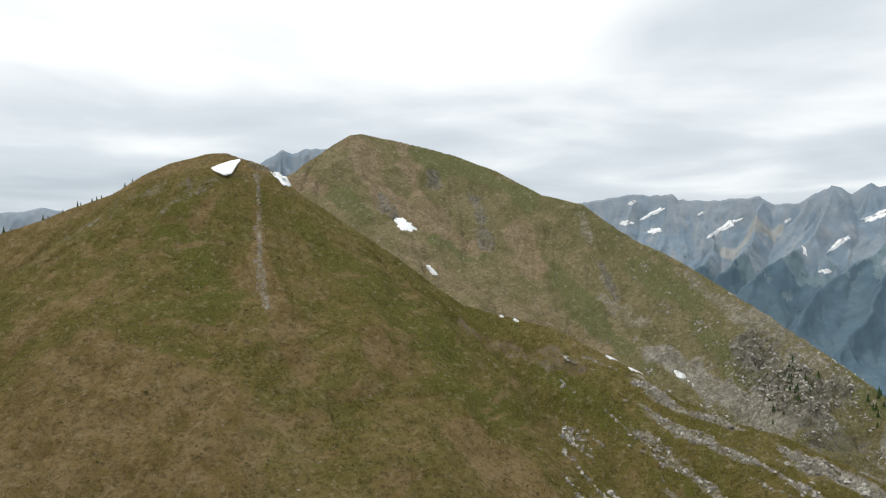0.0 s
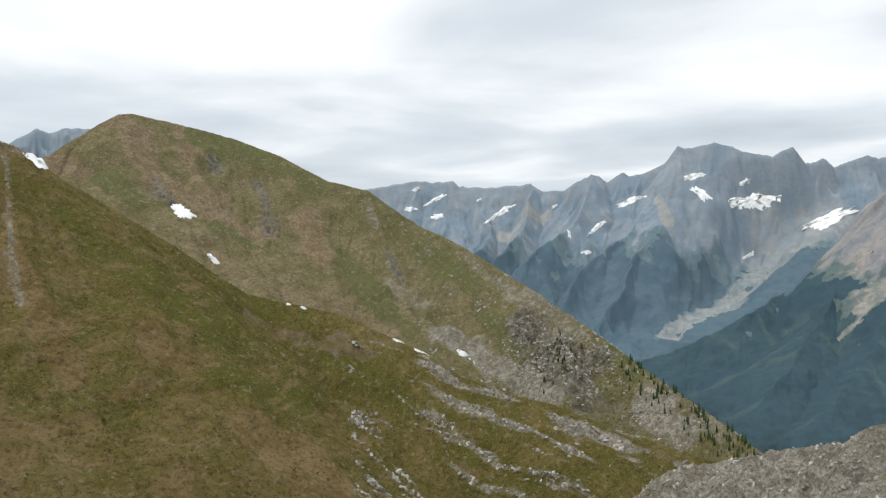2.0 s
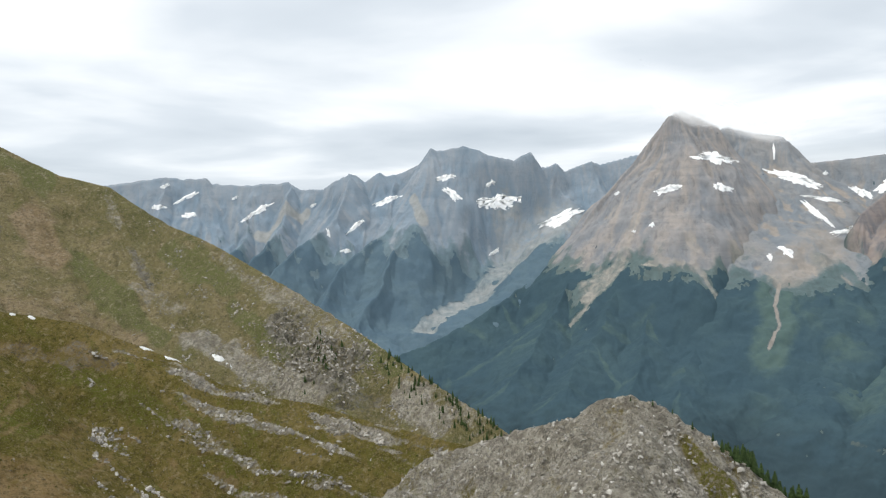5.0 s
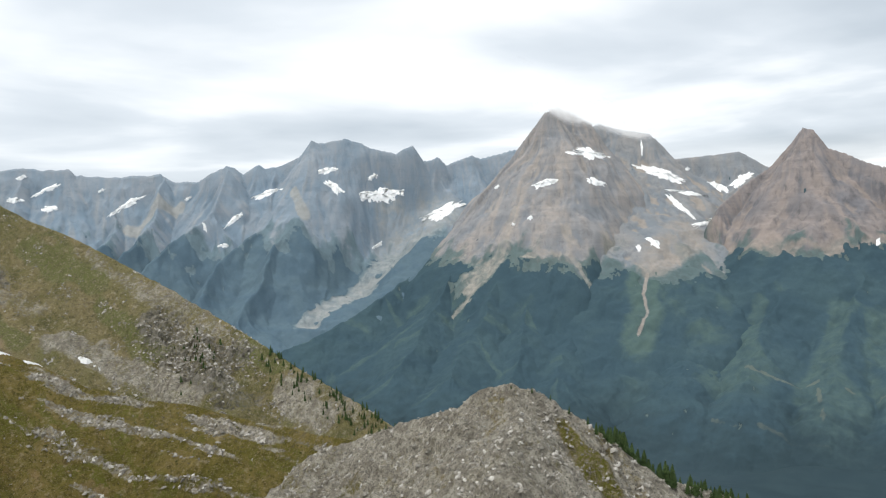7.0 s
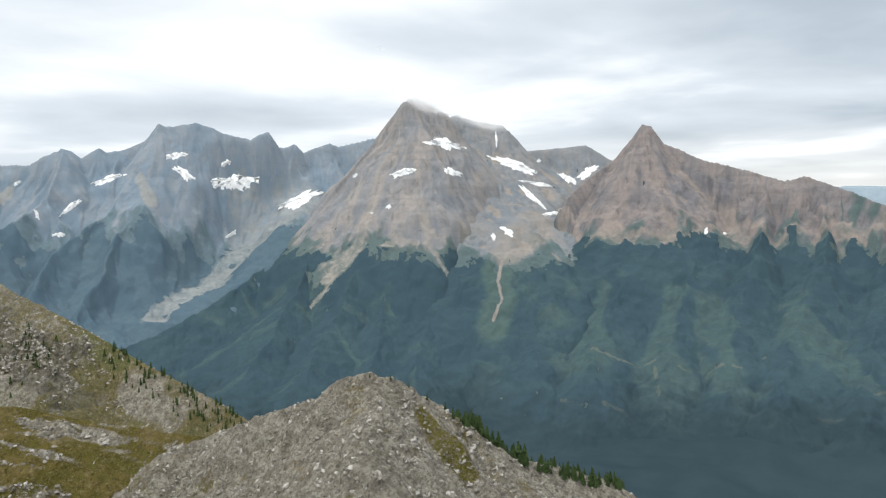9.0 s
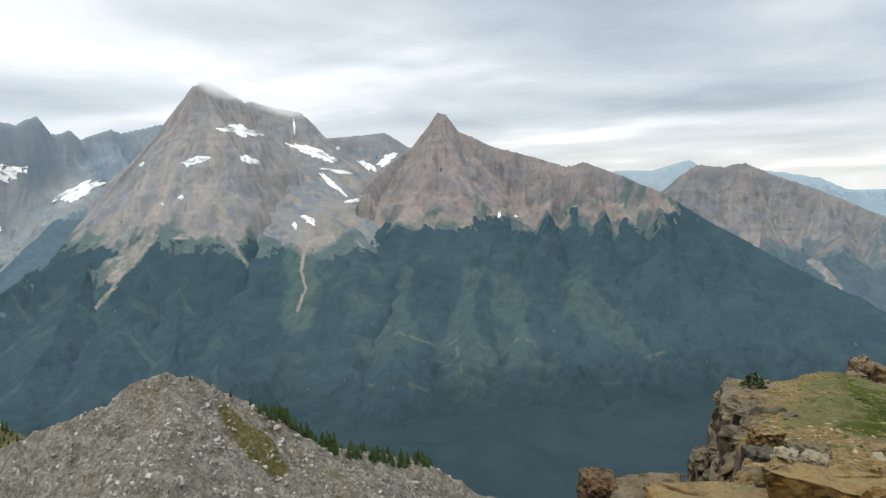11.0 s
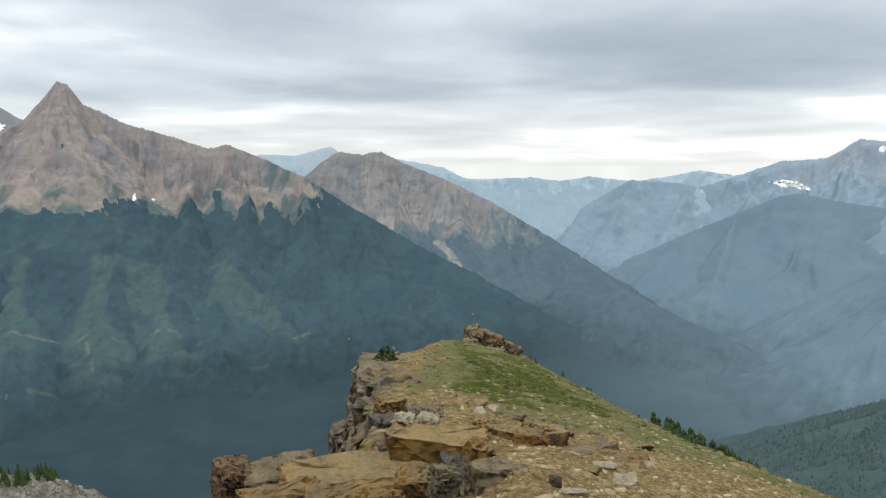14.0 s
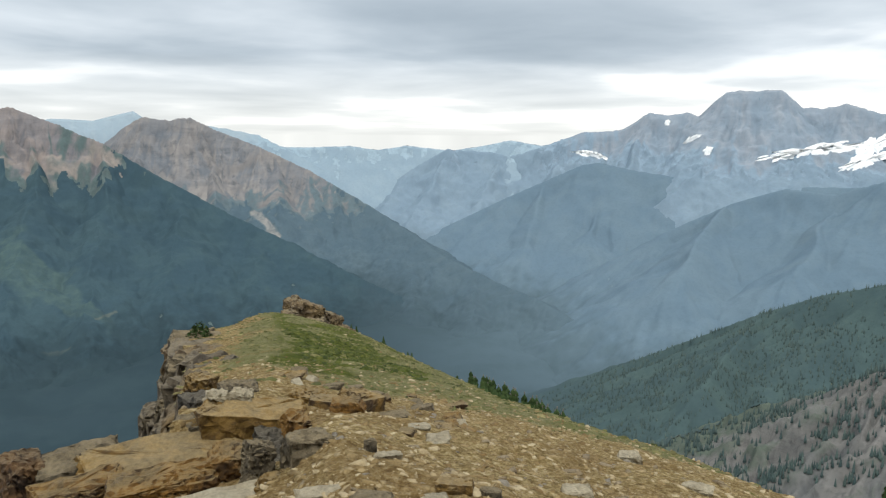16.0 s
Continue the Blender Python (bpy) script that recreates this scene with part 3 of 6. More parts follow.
# snowy range behind the side valley, its blue painted in for haze
BLUE = Land([[(4, 3.2, 4800), (10.8, 3.5, 4800), (13.05, 3.9, 4800), (14.36, 4.15, 4796), (15.51, 3.95, 4785), (17.13, 4.05, 4769), (17.56, 3.65, 4764), (19.87, 3.5, 4741), (23.04, 3.75, 4719), (23.89, 3.15, 4693), (25.6, 3.2, 4642), (26.33, 3.75, 4620), (27.66, 4.35, 4600), (28.13, 4.2, 4600), (28.72, 3.7, 4600), (29.88, 4.45, 4600), (30.36, 4.15, 4600), (31.61, 4.4, 4600), (33.09, 5.1, 4600), (33.83, 6.25, 4600), (34.29, 6, 4600), (35, 6.07, 4600), (36.28, 6.35, 4600), (37.55, 5.96, 4600), (38.19, 5.6, 4600), (39.26, 5.39, 4600), (40.11, 5.15, 4600), (40.64, 5.45, 4600), (41.42, 5.75, 4600), (41.74, 4.75, 4600), (42.56, 4.55, 4614), (43.34, 4.85, 4634), (43.98, 4.2, 4650), (45.07, 4.6, 4677), (45.94, 4.9, 4698), (46.59, 4.64, 4715), (48.32, 5.06, 4758), (49.82, 5.36, 4796), (54, 4.6, 4850)],
             [(14.4, 3.6, 4750), (13.5, 0.5, 4450), (15.0, -3.0, 4050)], [(18.5, 3.0, 4750), (20.0, 0.5, 4500), (18.0, -3.5, 4100)],
             [(23.1, 3.4, 4650), (22.2, 0.2, 4350), (20.0, -2.5, 4100), (17, -6, 3800)],
             [(27.7, 4.1, 4500), (26.6, 1.0, 4280), (23.5, -1.2, 4100), (20.5, -4.2, 3850)], [(30.9, 3.9, 4560), (30.4, 0.0, 4250), (27.0, -2.6, 4000), (24.5, -6.5, 3650)],
             [(33.9, 5.8, 4600), (33.2, 1.5, 4300), (33.8, -1.0, 4150), (34.5, -3.5, 4000), (35.0, -5.8, 3850)],
             [(33.2, 1.3, 4290), (30.5, -2.0, 4000), (28.5, -6.0, 3700)],
             [(37.9, 5.5, 4620), (37.2, 3.2, 4480), (36.8, 0.5, 4380)], [(41.1, 5.2, 4600), (41.6, 2.2, 4450), (41.0, -0.4, 4330)], [(45.8, 4.3, 4750), (44.9, 1.5, 4600)]],
            1.4, 0.85, 260, 30, 130, 1, 40, 7, 40, 20, 150,
            cuts=[[(41.2, -0.6, 4400), (39.0, -3.0, 4200), (36.2, -5.6, 3900), (33.0, -8.0, 3550), (30, -10.5, 3200)]], cut_width=190, jag=5)


def blue_masks(X, Y, Z, S, D, fl):
    k = cover(-150, 60, 3, 0.2, 0.2)(X, Y, Z, S, D, fl)
    fan = streak(BLUE, X, Y, [(42.6, -0.2), (41.0, -1.6), (38.4, -4.0), (35.5, -6.1), (32.9, -7.8)], 240, 40, 3000, 4850, 0.6) * 0.56
    fan = np.maximum(fan, 0.5 * streak(BLUE, X, Y, [(39.5, 0.5), (40.6, -1.6)], 90, 160, 3000, 4850, 0.6))
    tan = np.maximum(streak(BLUE, X, Y, [(24.3, 1.4), (20.8, -0.3)], 30, 50, 3000, 4850), streak(BLUE, X, Y, [(32.4, 2.4), (33.0, 0.7)], 22, 40, 3000, 4850))
    k["scree"] = np.maximum(k["scree"], np.maximum(fan, 0.8 * tan))
    k["forest"] = k["forest"] * (1 - smooth(0.15, 0.55, fan + 0.45 * fbm(X / 45, Y / 45, 4, 6) * (fan > 0.02)))
    return k


blue_range = mountain("blue_snowy_range", BLUE, (2, 56), radii(2750, 4700, 280, 200, 20), 640, R_BLUE_HAZE, F_BLUE_HAZE, blue_masks,
                      "long rocky mountain range with snowfields and forested foot, tinted blue-grey for haze")
snow(blue_range, BLUE, [(34.9, 3.9, 112, 33, 10), (35.4, 2.6, 132, 53, -40), (38.8, 2.0, 238, 79, 5), (38.3, 3.2, 73, 20, 20), (43.7, 0.7, 248, 59, 25), (30.3, 2.2, 152, 33, 20), (28.0, 0.3, 112, 26, 35), (27.2, -1.6, 53, 17, 0)], 3000, 4850, 4, 1)
snow(blue_range, BLUE, [(20.7, 1.5, 185, 26, 30), (15.8, 2.6, 145, 20, 25), (14.3, 3.4, 53, 17, 20), (13.8, 1.9, 73, 26, 0), (15.9, 1.3, 79, 30, 0), (19.1, 2.5, 40, 13, 30), (25.9, -0.2, 17, 53, 15), (38.6, -1.9, 59, 20, 25), (24.8, 1.9, 40, 15, 20)], 3000, 4850, 4, 2)

# great tan peak with its cap of cloud
VALE = [(61.8, -1.2, 4300), (60.4, -4.9, 3870), (59.0, -7.3, 3600), (58.5, -10.0, 3250), (58.5, -14, 2700)]
PEAK = Land([[(41.8, -3.9, 3950), (43.9, -1.5, 4050), (46.5, 1.9, 4150), (48.7, 4.3, 4220), (50.3, 6.4, 4270), (51.6, 8.0, 4300), (52.4, 8.3, 4300), (53.6, 7.7, 4330), (54.9, 7.0, 4370), (56.0, 5.2, 4350), (57.4, 2.9, 4280), (58.4, 1.2, 4220)],
             [(58.4, 1.2, 4220), (58.4, -1.0, 4080), (57.6, -3.4, 3880), (56.4, -6.0, 3640), (55.2, -9.8, 3250)],
             [(41.8, -3.9, 3950), (39.0, -5.7, 3750), (35.5, -7.9, 3550), (30.4, -9.9, 3350)],
             [(48.7, 4.0, 4220), (47.4, 0.5, 3990), (44.8, -3.2, 3780), (42.5, -7.0, 3400), (40.0, -11.5, 2950)],
             [(51.9, 7.8, 4300), (50.6, 3.5, 4080), (50.2, -0.5, 3850), (48.4, -3.8, 3600), (45.8, -8.5, 3200), (44.0, -12, 2850)],
             [(52.8, 7.6, 4300), (53.4, 4.0, 4120), (52.4, 0.5, 3900), (51.2, -3.6, 3600), (49.8, -8.0, 3250), (48.5, -12.5, 2850)],
             [(54.0, 7.0, 4340), (55.0, 3.0, 4150), (54.4, -0.8, 3900), (55.0, -4.0, 3650), (53.2, -8.5, 3250), (52, -12, 2900)]],
            1.5, 0.92, 240, 36, 120, 4, 40, 8, 40, 26, 170,
            cuts=[VALE], cut_width=170, jag=7)


def peak_masks(X, Y, Z, S, D, fl):
    k = cover(-235, 60, 5, 0.5, 0.5)(X, Y, Z, S, D, fl)
    chute = 0.0 * X
    for line, w0, w1 in (([(49.3, 0.7), (48.4, -1.4), (47.7, -3.1), (46.4, -4.8), (45.6, -5.4)], 18, 60), ([(53.1, -0.6), (53.3, -2.8), (54.5, -4.9), (55.6, -6.6)], 22, 12),
                         ([(56.2, -2.0), (57.5, -4.5)], 35, 60), ([(49.9, -2.9), (52.5, -2.8)], 14, 14), ([(45.8, -5.6), (44.2, -7.5)], 14, 8), ([(56.5, -6.8), (57.8, -8.6)], 10, 16)):
        chute = np.maximum(chute, streak(PEAK, X, Y, line, w0 * 1.25, w1 * 1.25, 2500, 4500, 0.8))
    k["scree"] = np.maximum(k["scree"], 0.52 * chute)
    k["forest"] = k["forest"] * (1 - smooth(0.2, 0.7, chute + 0.5 * fbm(X / 40, Y / 40, 4, 7) * (chute > 0.02)))
    return k


peak = mountain("cloud_capped_peak", PEAK, (28, 66), radii(2150, 4680, 390, 120, 12), 620, R_TAN, F_DARK, peak_masks,
                "high tan and grey rock peak with scree chutes above dark forest", bounds=lambda X, Y, R: np.arctan2(X, Y) < radians(62), sink=lambda az, R: 160 * smooth(55, 62, az) * smooth(3500, 2700, R))
snow(peak, PEAK, [(54.7, 4.7, 200, 50, -12), (51.5, 2.6, 120, 36, 15), (55.2, 2.6, 95, 34, -25), (50.3, 0.0, 25, 19, 0), (47.8, 2.4, 31, 13, 30), (49.0, -0.5, 20, 10, 0)], 2800, 4600, 4, 3)

# grey cirque between the two peaks
CIRQUE = Land([[(53, 6.4, 4780), (55.5, 6.9, 4750), (56.9, 6.5, 4740), (59.2, 6.0, 4740), (60.0, 5.2, 4760), (60.8, 4.1, 4780), (62.0, 4.2, 4850), (63.6, 4.3, 4850), (65.3, 4.5, 4850), (67.0, 3.4, 4850), (70, 2.0, 4850)]],
              1.3, 0.60, 200, 30, 110, 8, 40, 8, 50, 20, 150, jag=7)


def cirque_masks(X, Y, Z, S, D, fl):
    k = cover(-300, 40, 8, 0.9, 0.6)(X, Y, Z, S, D, fl)
    tan = streak(CIRQUE, X, Y, [(61.6, -1.2), (60.6, -2.6), (59.2, -3.9)], 130, 110, 3300, 4850)
    river = streak(CIRQUE, X, Y, [(58.9, -4.3), (58.6, -5.8), (58.9, -7.1), (58.2, -8.8)], 11, 8, 2600, 4700, 0.15)
    k["scree"] = np.maximum(np.maximum(k["scree"], 0.55 * tan), 0.75 * river)
    k["forest"] = k["forest"] * (1 - smooth(0.2, 0.5, np.maximum(tan, river)))
    k["meadow"] = np.maximum(k["meadow"], 0.75 * streak(CIRQUE, X, Y, [(58.9, -4.3), (58.6, -5.8), (58.9, -7.1), (58.2, -9.2)], 90, 120, 2600, 4700))
    return k


cirque = mountain("snowy_cirque", CIRQUE, (50, 72), radii(2700, 4780, 270, 110, 10), 300, R_CIRQUE, F_DARK, cirque_masks,
                  "grey rock cirque with snowfields and a pale stream bed")
snow(cirque, CIRQUE, [(58.6, 4.9, 12, 90, 3), (60.0, 3.0, 273, 55, -22), (61.3, 0.6, 171, 34, -45), (61.7, 1.6, 200, 17, -10), (64.0, 1.9, 123, 31, -30), (65.5, 2.4, 116, 55, 35), (64.2, -0.2, 273, 27, 20), (62.9, -0.7, 123, 14, 0), (61.8, 3.3, 27, 17, 0), (59.4, -2.0, 76, 31, -35), (58.3, -2.4, 20, 35, 15)], 3300, 4850, 4, 5)

# pyramid peak with the long falling crest
PYRAMID = Land([[(63.48, -0.31, 4060), (64.07, 0.67, 4120), (65.44, 1.94, 4230), (67.69, 3.5, 4320), (68.47, 4.28, 4345), (69.1, 5.16, 4350), (69.44, 5.85, 4350), (70.03, 5.65, 4350), (70.42, 4.97, 4345), (71.01, 4.38, 4330), (73.55, 3.11, 4300), (76.01, 2.43, 4260), (79.08, 1.4, 4200), (80.33, 1.72, 4180), (82.52, 0.86, 4140), (85.89, -0.7, 4060), (89, -2.8, 3960), (91.1, -4, 3900), (94.6, -6.1, 3760), (98.1, -7.9, 3600), (104, -11, 3400), (109, -13.2, 3250)],
                [(63.48, -0.31, 4060), (62.9, -1.29, 3990), (62.12, -3.04, 3850), (61.14, -5.58, 3620), (60.75, -8.42, 3350)],
                [(69.25, 4.97, 4350), (68.08, 1.65, 4180), (66.22, -1.48, 3980), (64.27, -4.61, 3720), (62.51, -8.42, 3350), (60.94, -12.33, 2900)],
                [(71.01, 3.99, 4330), (70.91, 1.06, 4150), (69.74, -2.07, 3950), (67.2, -7.44, 3400), (65.34, -12.81, 2850)],
                [(74.53, 2.62, 4280), (74.13, -1.58, 3980), (72.18, -7.44, 3400), (70.71, -13.79, 2800)],
                [(77.64, 1.68, 4220), (77.64, -2.05, 3930), (76.01, -7.93, 3350), (75.11, -13.79, 2800)],
                [(81.37, 1.14, 4160), (81.58, -3.41, 3830), (79.7, -8.94, 3250), (78.67, -14.35, 2750)],
                [(85.89, -0.9, 4060), (85.79, -5, 3700), (84.41, -9.98, 3200), (83.88, -14.75, 2750)],
                [(90.5, -3.9, 3920), (90.5, -7.5, 3500), (89.5, -11, 3150), (89, -14.8, 2850)], [(96, -7, 3700), (96, -10.5, 3300), (95, -14, 2950)]],
               1.35, 0.86, 240, 34, 100, 11, 40, 8, 40, 22, 150, cuts=[VALE], cut_width=170, jag=8)


def pyramid_masks(X, Y, Z, S, D, fl):
    Z = Z + 0.05 * (np.hypot(X, Y) - 3880)          # shifts the tree line with distance so it looks level from the camera
    k = cover(-190, 32, 12, 0.55, 0.22)(X, Y, Z, S, D, fl)
    n = fbm(X / 120, Y / 120, 4, 4)
    apron = smooth(75, 10, np.abs(Z + 140 + 110 * n)) * 0.58
    k["scree"] = np.maximum(k["scree"], apron)
    tracks, roads = 0.0 * X, 0.0 * X
    for line, w0, w1 in (([(66.7, -6.3), (64.8, -11.3)], 70, 110), ([(71.7, -7.0), (70.3, -11.6), (70.8, -15.4)], 70, 140), ([(74.3, -7.5), (75.9, -12.7)], 60, 80), ([(79.9, -7.6), (83.8, -12.0), (85.1, -12.8)], 110, 60), ([(70.2, -12.9), (72.7, -15.9)], 60, 90), ([(76, -13), (77, -16)], 60, 60)):
        tracks = np.maximum(tracks, streak(PYRAMID, X, Y, line, w0, w1, 2300, 4400, 1.1))
    for line in ([(63.4, -14.7), (64.9, -15.0)], [(72.0, -11.9), (76.3, -11.8)], [(70.3, -11.6), (65.7, -10.9)], [(66.5, -14.8), (70.6, -15.8), (73.6, -16.8), (75.3, -17.1)], [(79.8, -14.1), (82.9, -14.7)], [(84.3, -12.9), (86.0, -12.5)], [(70.3, -12), (70.6, -14)]):
        roads = np.maximum(roads, streak(PYRAMID, X, Y, line, 10, 10, 2300, 4400, 0.6))
    k["meadow"] = np.maximum(k["meadow"], 0.54 * tracks)
    k["track"] = 0.85 * roads * smooth(-0.35, 0.1, fbm(X / 60, Y / 60, 3, 9))
    return k


pyramid = mountain("pyramid_peak", PYRAMID, (56, 112), radii(2150, 4420, 380, 200, 20), 800, R_BROWN, F_DARK, pyramid_masks,
                   "brown pyramid-shaped rock peak with long ridge above dark forest")
snow(pyramid, PYRAMID, [(73.9, -2.1, 15, 39, -15), (75.2, -2.3, 25, 9, -20)], 2800, 4400, 4, 6)

# rounded rocky mountain further along the valley
ROUND = Land([[(84, -2.0, 4750), (86.0, -0.6, 4700), (87.4, 0.6, 4690), (88.4, 1.2, 4680), (90.2, 1.0, 4660), (91.6, 1.2, 4650), (93.5, 0.3, 4600), (96.5, -0.9, 4500), (100.0, -2.6, 4380), (101.5, -3.5, 4330), (104.2, -5.1, 4200), (107.3, -7.2, 3900), (110.6, -9.4, 3600), (114.0, -11.0, 3350), (117.7, -12.4, 3100), (120.5, -13.8, 2900), (124, -15.8, 2600)],
              [(88.6, 0.9, 4680), (88.0, -1.5, 4450), (88.5, -4.5, 4150)], [(92.4, 0.7, 4620), (93.0, -2.5, 4350), (93.5, -6, 4000), (95.5, -9, 3700)], [(97.5, -1.5, 4460), (97.6, -4.5, 4150), (99, -8.0, 3800)],
              [(102, -4.0, 4290), (102.6, -7.0, 3980), (104, -11, 3600)], [(107, -7.3, 3920), (107.5, -10, 3600), (108, -13, 3200)], [(113, -10.8, 3420), (112.5, -14, 3000)]],
             1.15, 0.68, 260, 38, 110, 15, 30, 10, 45, 26, 120, jag=6)


def round_masks(X, Y, Z, S, D, fl):
    k = cover(-410, 90, 15, 0.5, 0.3)(X, Y, Z, S, D, fl)
    s = np.maximum(streak(ROUND, X, Y, [(95.8, -5.8), (97.5, -7.6)], 26, 30, 3100, 4700), streak(ROUND, X, Y, [(103.9, -11.8), (105.5, -12.9)], 22, 30, 2600, 4700))
    k["scree"], k["forest"] = np.maximum(k["scree"], 0.55 * s), k["forest"] * (1 - smooth(0.2, 0.5, s))
    return k


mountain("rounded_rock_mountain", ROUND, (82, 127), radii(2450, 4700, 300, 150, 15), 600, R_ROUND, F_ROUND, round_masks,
         "rounded grey-brown rock mountain falling to a forested ridge")

# ranges at the end of the valley, haze painted into their pale blue
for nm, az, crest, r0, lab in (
    ("pale_far_range", (92, 126), [(92, 0.4, 4890), (98.4, -0.9, 4890), (103.1, -0.8, 4890), (105.2, -1.1, 4890), (107.4, -0.75, 4890), (110.8, -1.1, 4890), (112.8, -0.8, 4890), (115.3, -0.3, 4890), (117.7, -0.7, 4890), (121, 0.0, 4890), (126, 0.2, 4890)], 3900, "mountain range at the end of the valley, tinted pale blue for haze"),
    ("pale_blue_shoulder", (79, 108), [(79, 0.0, 4850), (82.7, 1.0, 4850), (85.3, 0.9, 4850), (87.9, 1.6, 4850), (88.6, 1.1, 4850), (93.3, 0.6, 4830), (96.4, 0.0, 4800), (98.9, -1.3, 4760), (102.1, -3.2, 4700), (104.5, -4.6, 4640), (107.5, -6.5, 4560)], 3900, "mountain shoulder behind the rock mountain, tinted light blue for haze"),
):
    mountain(nm, Land([crest], 1.05, 0.95, 300, 8, 120, 21, 20, 3, 60, 5, 150), az, radii(r0, 4820, 90, 140, 10), 320, R_PALE_HAZE, F_PALE_HAZE, cover(-190, 150, 22, 0.3), lab)

# massif on the far side of the valley, with its glacier; haze painted into its blue
MASSIF = Land([[(98, -13, 4300), (100.5, -9.4, 4430), (103.2, -6.2, 4600), (104.8, -4.7, 4650), (107.4, -2.8, 4700), (110.4, -1.0, 4750), (113.0, -1.1, 4780), (115.6, -1.5, 4800), (119.4, -0.1, 4800), (120.6, 0.3, 4800), (123.5, 0.5, 4800), (125.4, 1.8, 4800), (126.7, 1.6, 4800), (128.0, 1.8, 4800), (128.8, 1.5, 4800), (130.6, 3.2, 4800), (134.2, 3.3, 4800), (135.5, 2.1, 4800), (136.8, 2.0, 4800), (138.2, 2.3, 4800), (141, 1.4, 4800), (150, 2, 4800)],
               [(110.4, -1.2, 4750), (108.5, -5, 4350), (106.5, -8, 4000)], [(114.5, -1.5, 4790), (113.0, -5.0, 4350)], [(119.5, -0.5, 4800), (118.0, -3.5, 4450)], [(132.4, 3.0, 4800), (130.8, -0.5, 4500), (127.5, -4, 4150)], [(125.4, 1.5, 4800), (124.0, -2.0, 4450), (122.5, -5, 4100)], [(137, 1.8, 4800), (135.5, -1.5, 4500)]],
              1.1, 0.75, 260, 42, 110, 25, 45, 12, 50, 34, 150, jag=7)
massif = mountain("snowy_blue_massif", MASSIF, (96, 152), radii(3100, 4760, 220, 130, 10), 620, R_FAR_HAZE, F_FAR_HAZE, cover(-170, 90, 26, 0.2, 0.2),
                  "mountain massif with glacier and snowfields across the valley, tinted blue-grey for haze",
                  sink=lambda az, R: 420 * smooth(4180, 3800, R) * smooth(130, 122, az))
snow(massif, MASSIF, [(136.4, -0.9, 499, 64, 10), (139.9, -0.6, 178, 86, 30), (129.6, -1.0, 50, 43, 60), (128.4, -0.2, 100, 21, 30), (121.4, -1.4, 178, 32, -10), (126.7, 1.0, 36, 29, 40), (139.5, -1.6, 214, 71, 20)], 3600, 4850, 8, 7)

# ridges across the valley, the two farther ones blued for haze in their colours
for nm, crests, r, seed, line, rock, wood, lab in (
    ("forested_ridge", [[(99, -14, 3650), (102.5, -11.6, 3850), (106, -9.3, 4050), (109.6, -7.3, 4150), (115.2, -4.6, 4300), (120.7, -2.1, 4400), (121.9, -1.9, 4400), (124.8, -2.5, 4350), (131.5, -3.4, 4300), (150, -3, 4200)], [(118, -3.4, 4350), (116.5, -8, 3850), (115, -11, 3600)], [(123, -2.5, 4380), (121.5, -7, 3900)]], (2700, 4450, 150), 31, -130, R_MID_HAZE, F_MID_HAZE, "hazy blue forested ridge with a bare crest"),
    ("forested_spur", [[(114, -15, 3000), (119.8, -12.5, 3250), (123.9, -9.5, 3400), (127.0, -6.9, 3500), (131.6, -4.6, 3550), (134.8, -3.5, 3550), (138.0, -3.8, 3500), (140.8, -2.8, 3450), (152, -2, 3400)], [(131, -4.9, 3500), (128, -9.5, 2950)], [(138, -4.2, 3500), (136, -9, 2950)]], (2000, 3600, 150), 34, 60, R_MID_HAZE, F_MID_HAZE, "broad forested mountain spur, tinted blue for haze"),
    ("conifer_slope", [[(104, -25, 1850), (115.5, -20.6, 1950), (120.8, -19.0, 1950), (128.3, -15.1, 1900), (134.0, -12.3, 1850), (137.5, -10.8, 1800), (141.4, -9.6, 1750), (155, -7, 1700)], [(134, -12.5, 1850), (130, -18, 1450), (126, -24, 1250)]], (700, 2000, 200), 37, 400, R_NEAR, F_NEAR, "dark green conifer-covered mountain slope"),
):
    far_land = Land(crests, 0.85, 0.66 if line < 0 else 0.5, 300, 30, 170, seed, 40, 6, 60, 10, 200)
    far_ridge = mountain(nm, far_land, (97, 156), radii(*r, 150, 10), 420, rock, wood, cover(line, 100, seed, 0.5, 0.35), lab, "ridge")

# rocky flank of the home mountain, low on the near side
FLANK = Land([[(120, -29, 800), (126, -25.2, 840), (129.9, -22.3, 860), (132.2, -20.6, 860), (135.6, -18.6, 850), (138.7, -17.0, 840), (141.9, -15.0, 820), (156, -11, 760)]], 0.8, 0.6, 150, 22, 40, 39, 12, 7, 22, 14, 40)
flank = mountain("rocky_flank", FLANK, (118, 158), radii(480, 860, 130, 120, 10), 420, R_NEAR, F_FLANK, cover(-400, 90, 39, 0.35, 0.3), "steep flank of grey rock and scattered conifers", "ridge", canopy=1.2)

# far mountains to the left of the grassy hill, haze painted into their colours
mountain("hazed_left_range", Land([[(-36, 2.0, 4700), (-30.7, 2.4, 4700), (-29.4, 2.5, 4700), (-28.3, 2.8, 4700), (-25, 2.2, 4700), (-20, 2, 4700)]], 0.8, 0.5, 300, 50, 120, 41, 20, 14, 50, 40, 130), (-40, -18), radii(3600, 4700, 80, 120, 8), 160, R_FAR_HAZE, F_FAR_HAZE,
         cover(-100, 100, 42, 0.5), "snowy mountains behind the grassy hill, tinted pale blue for haze")
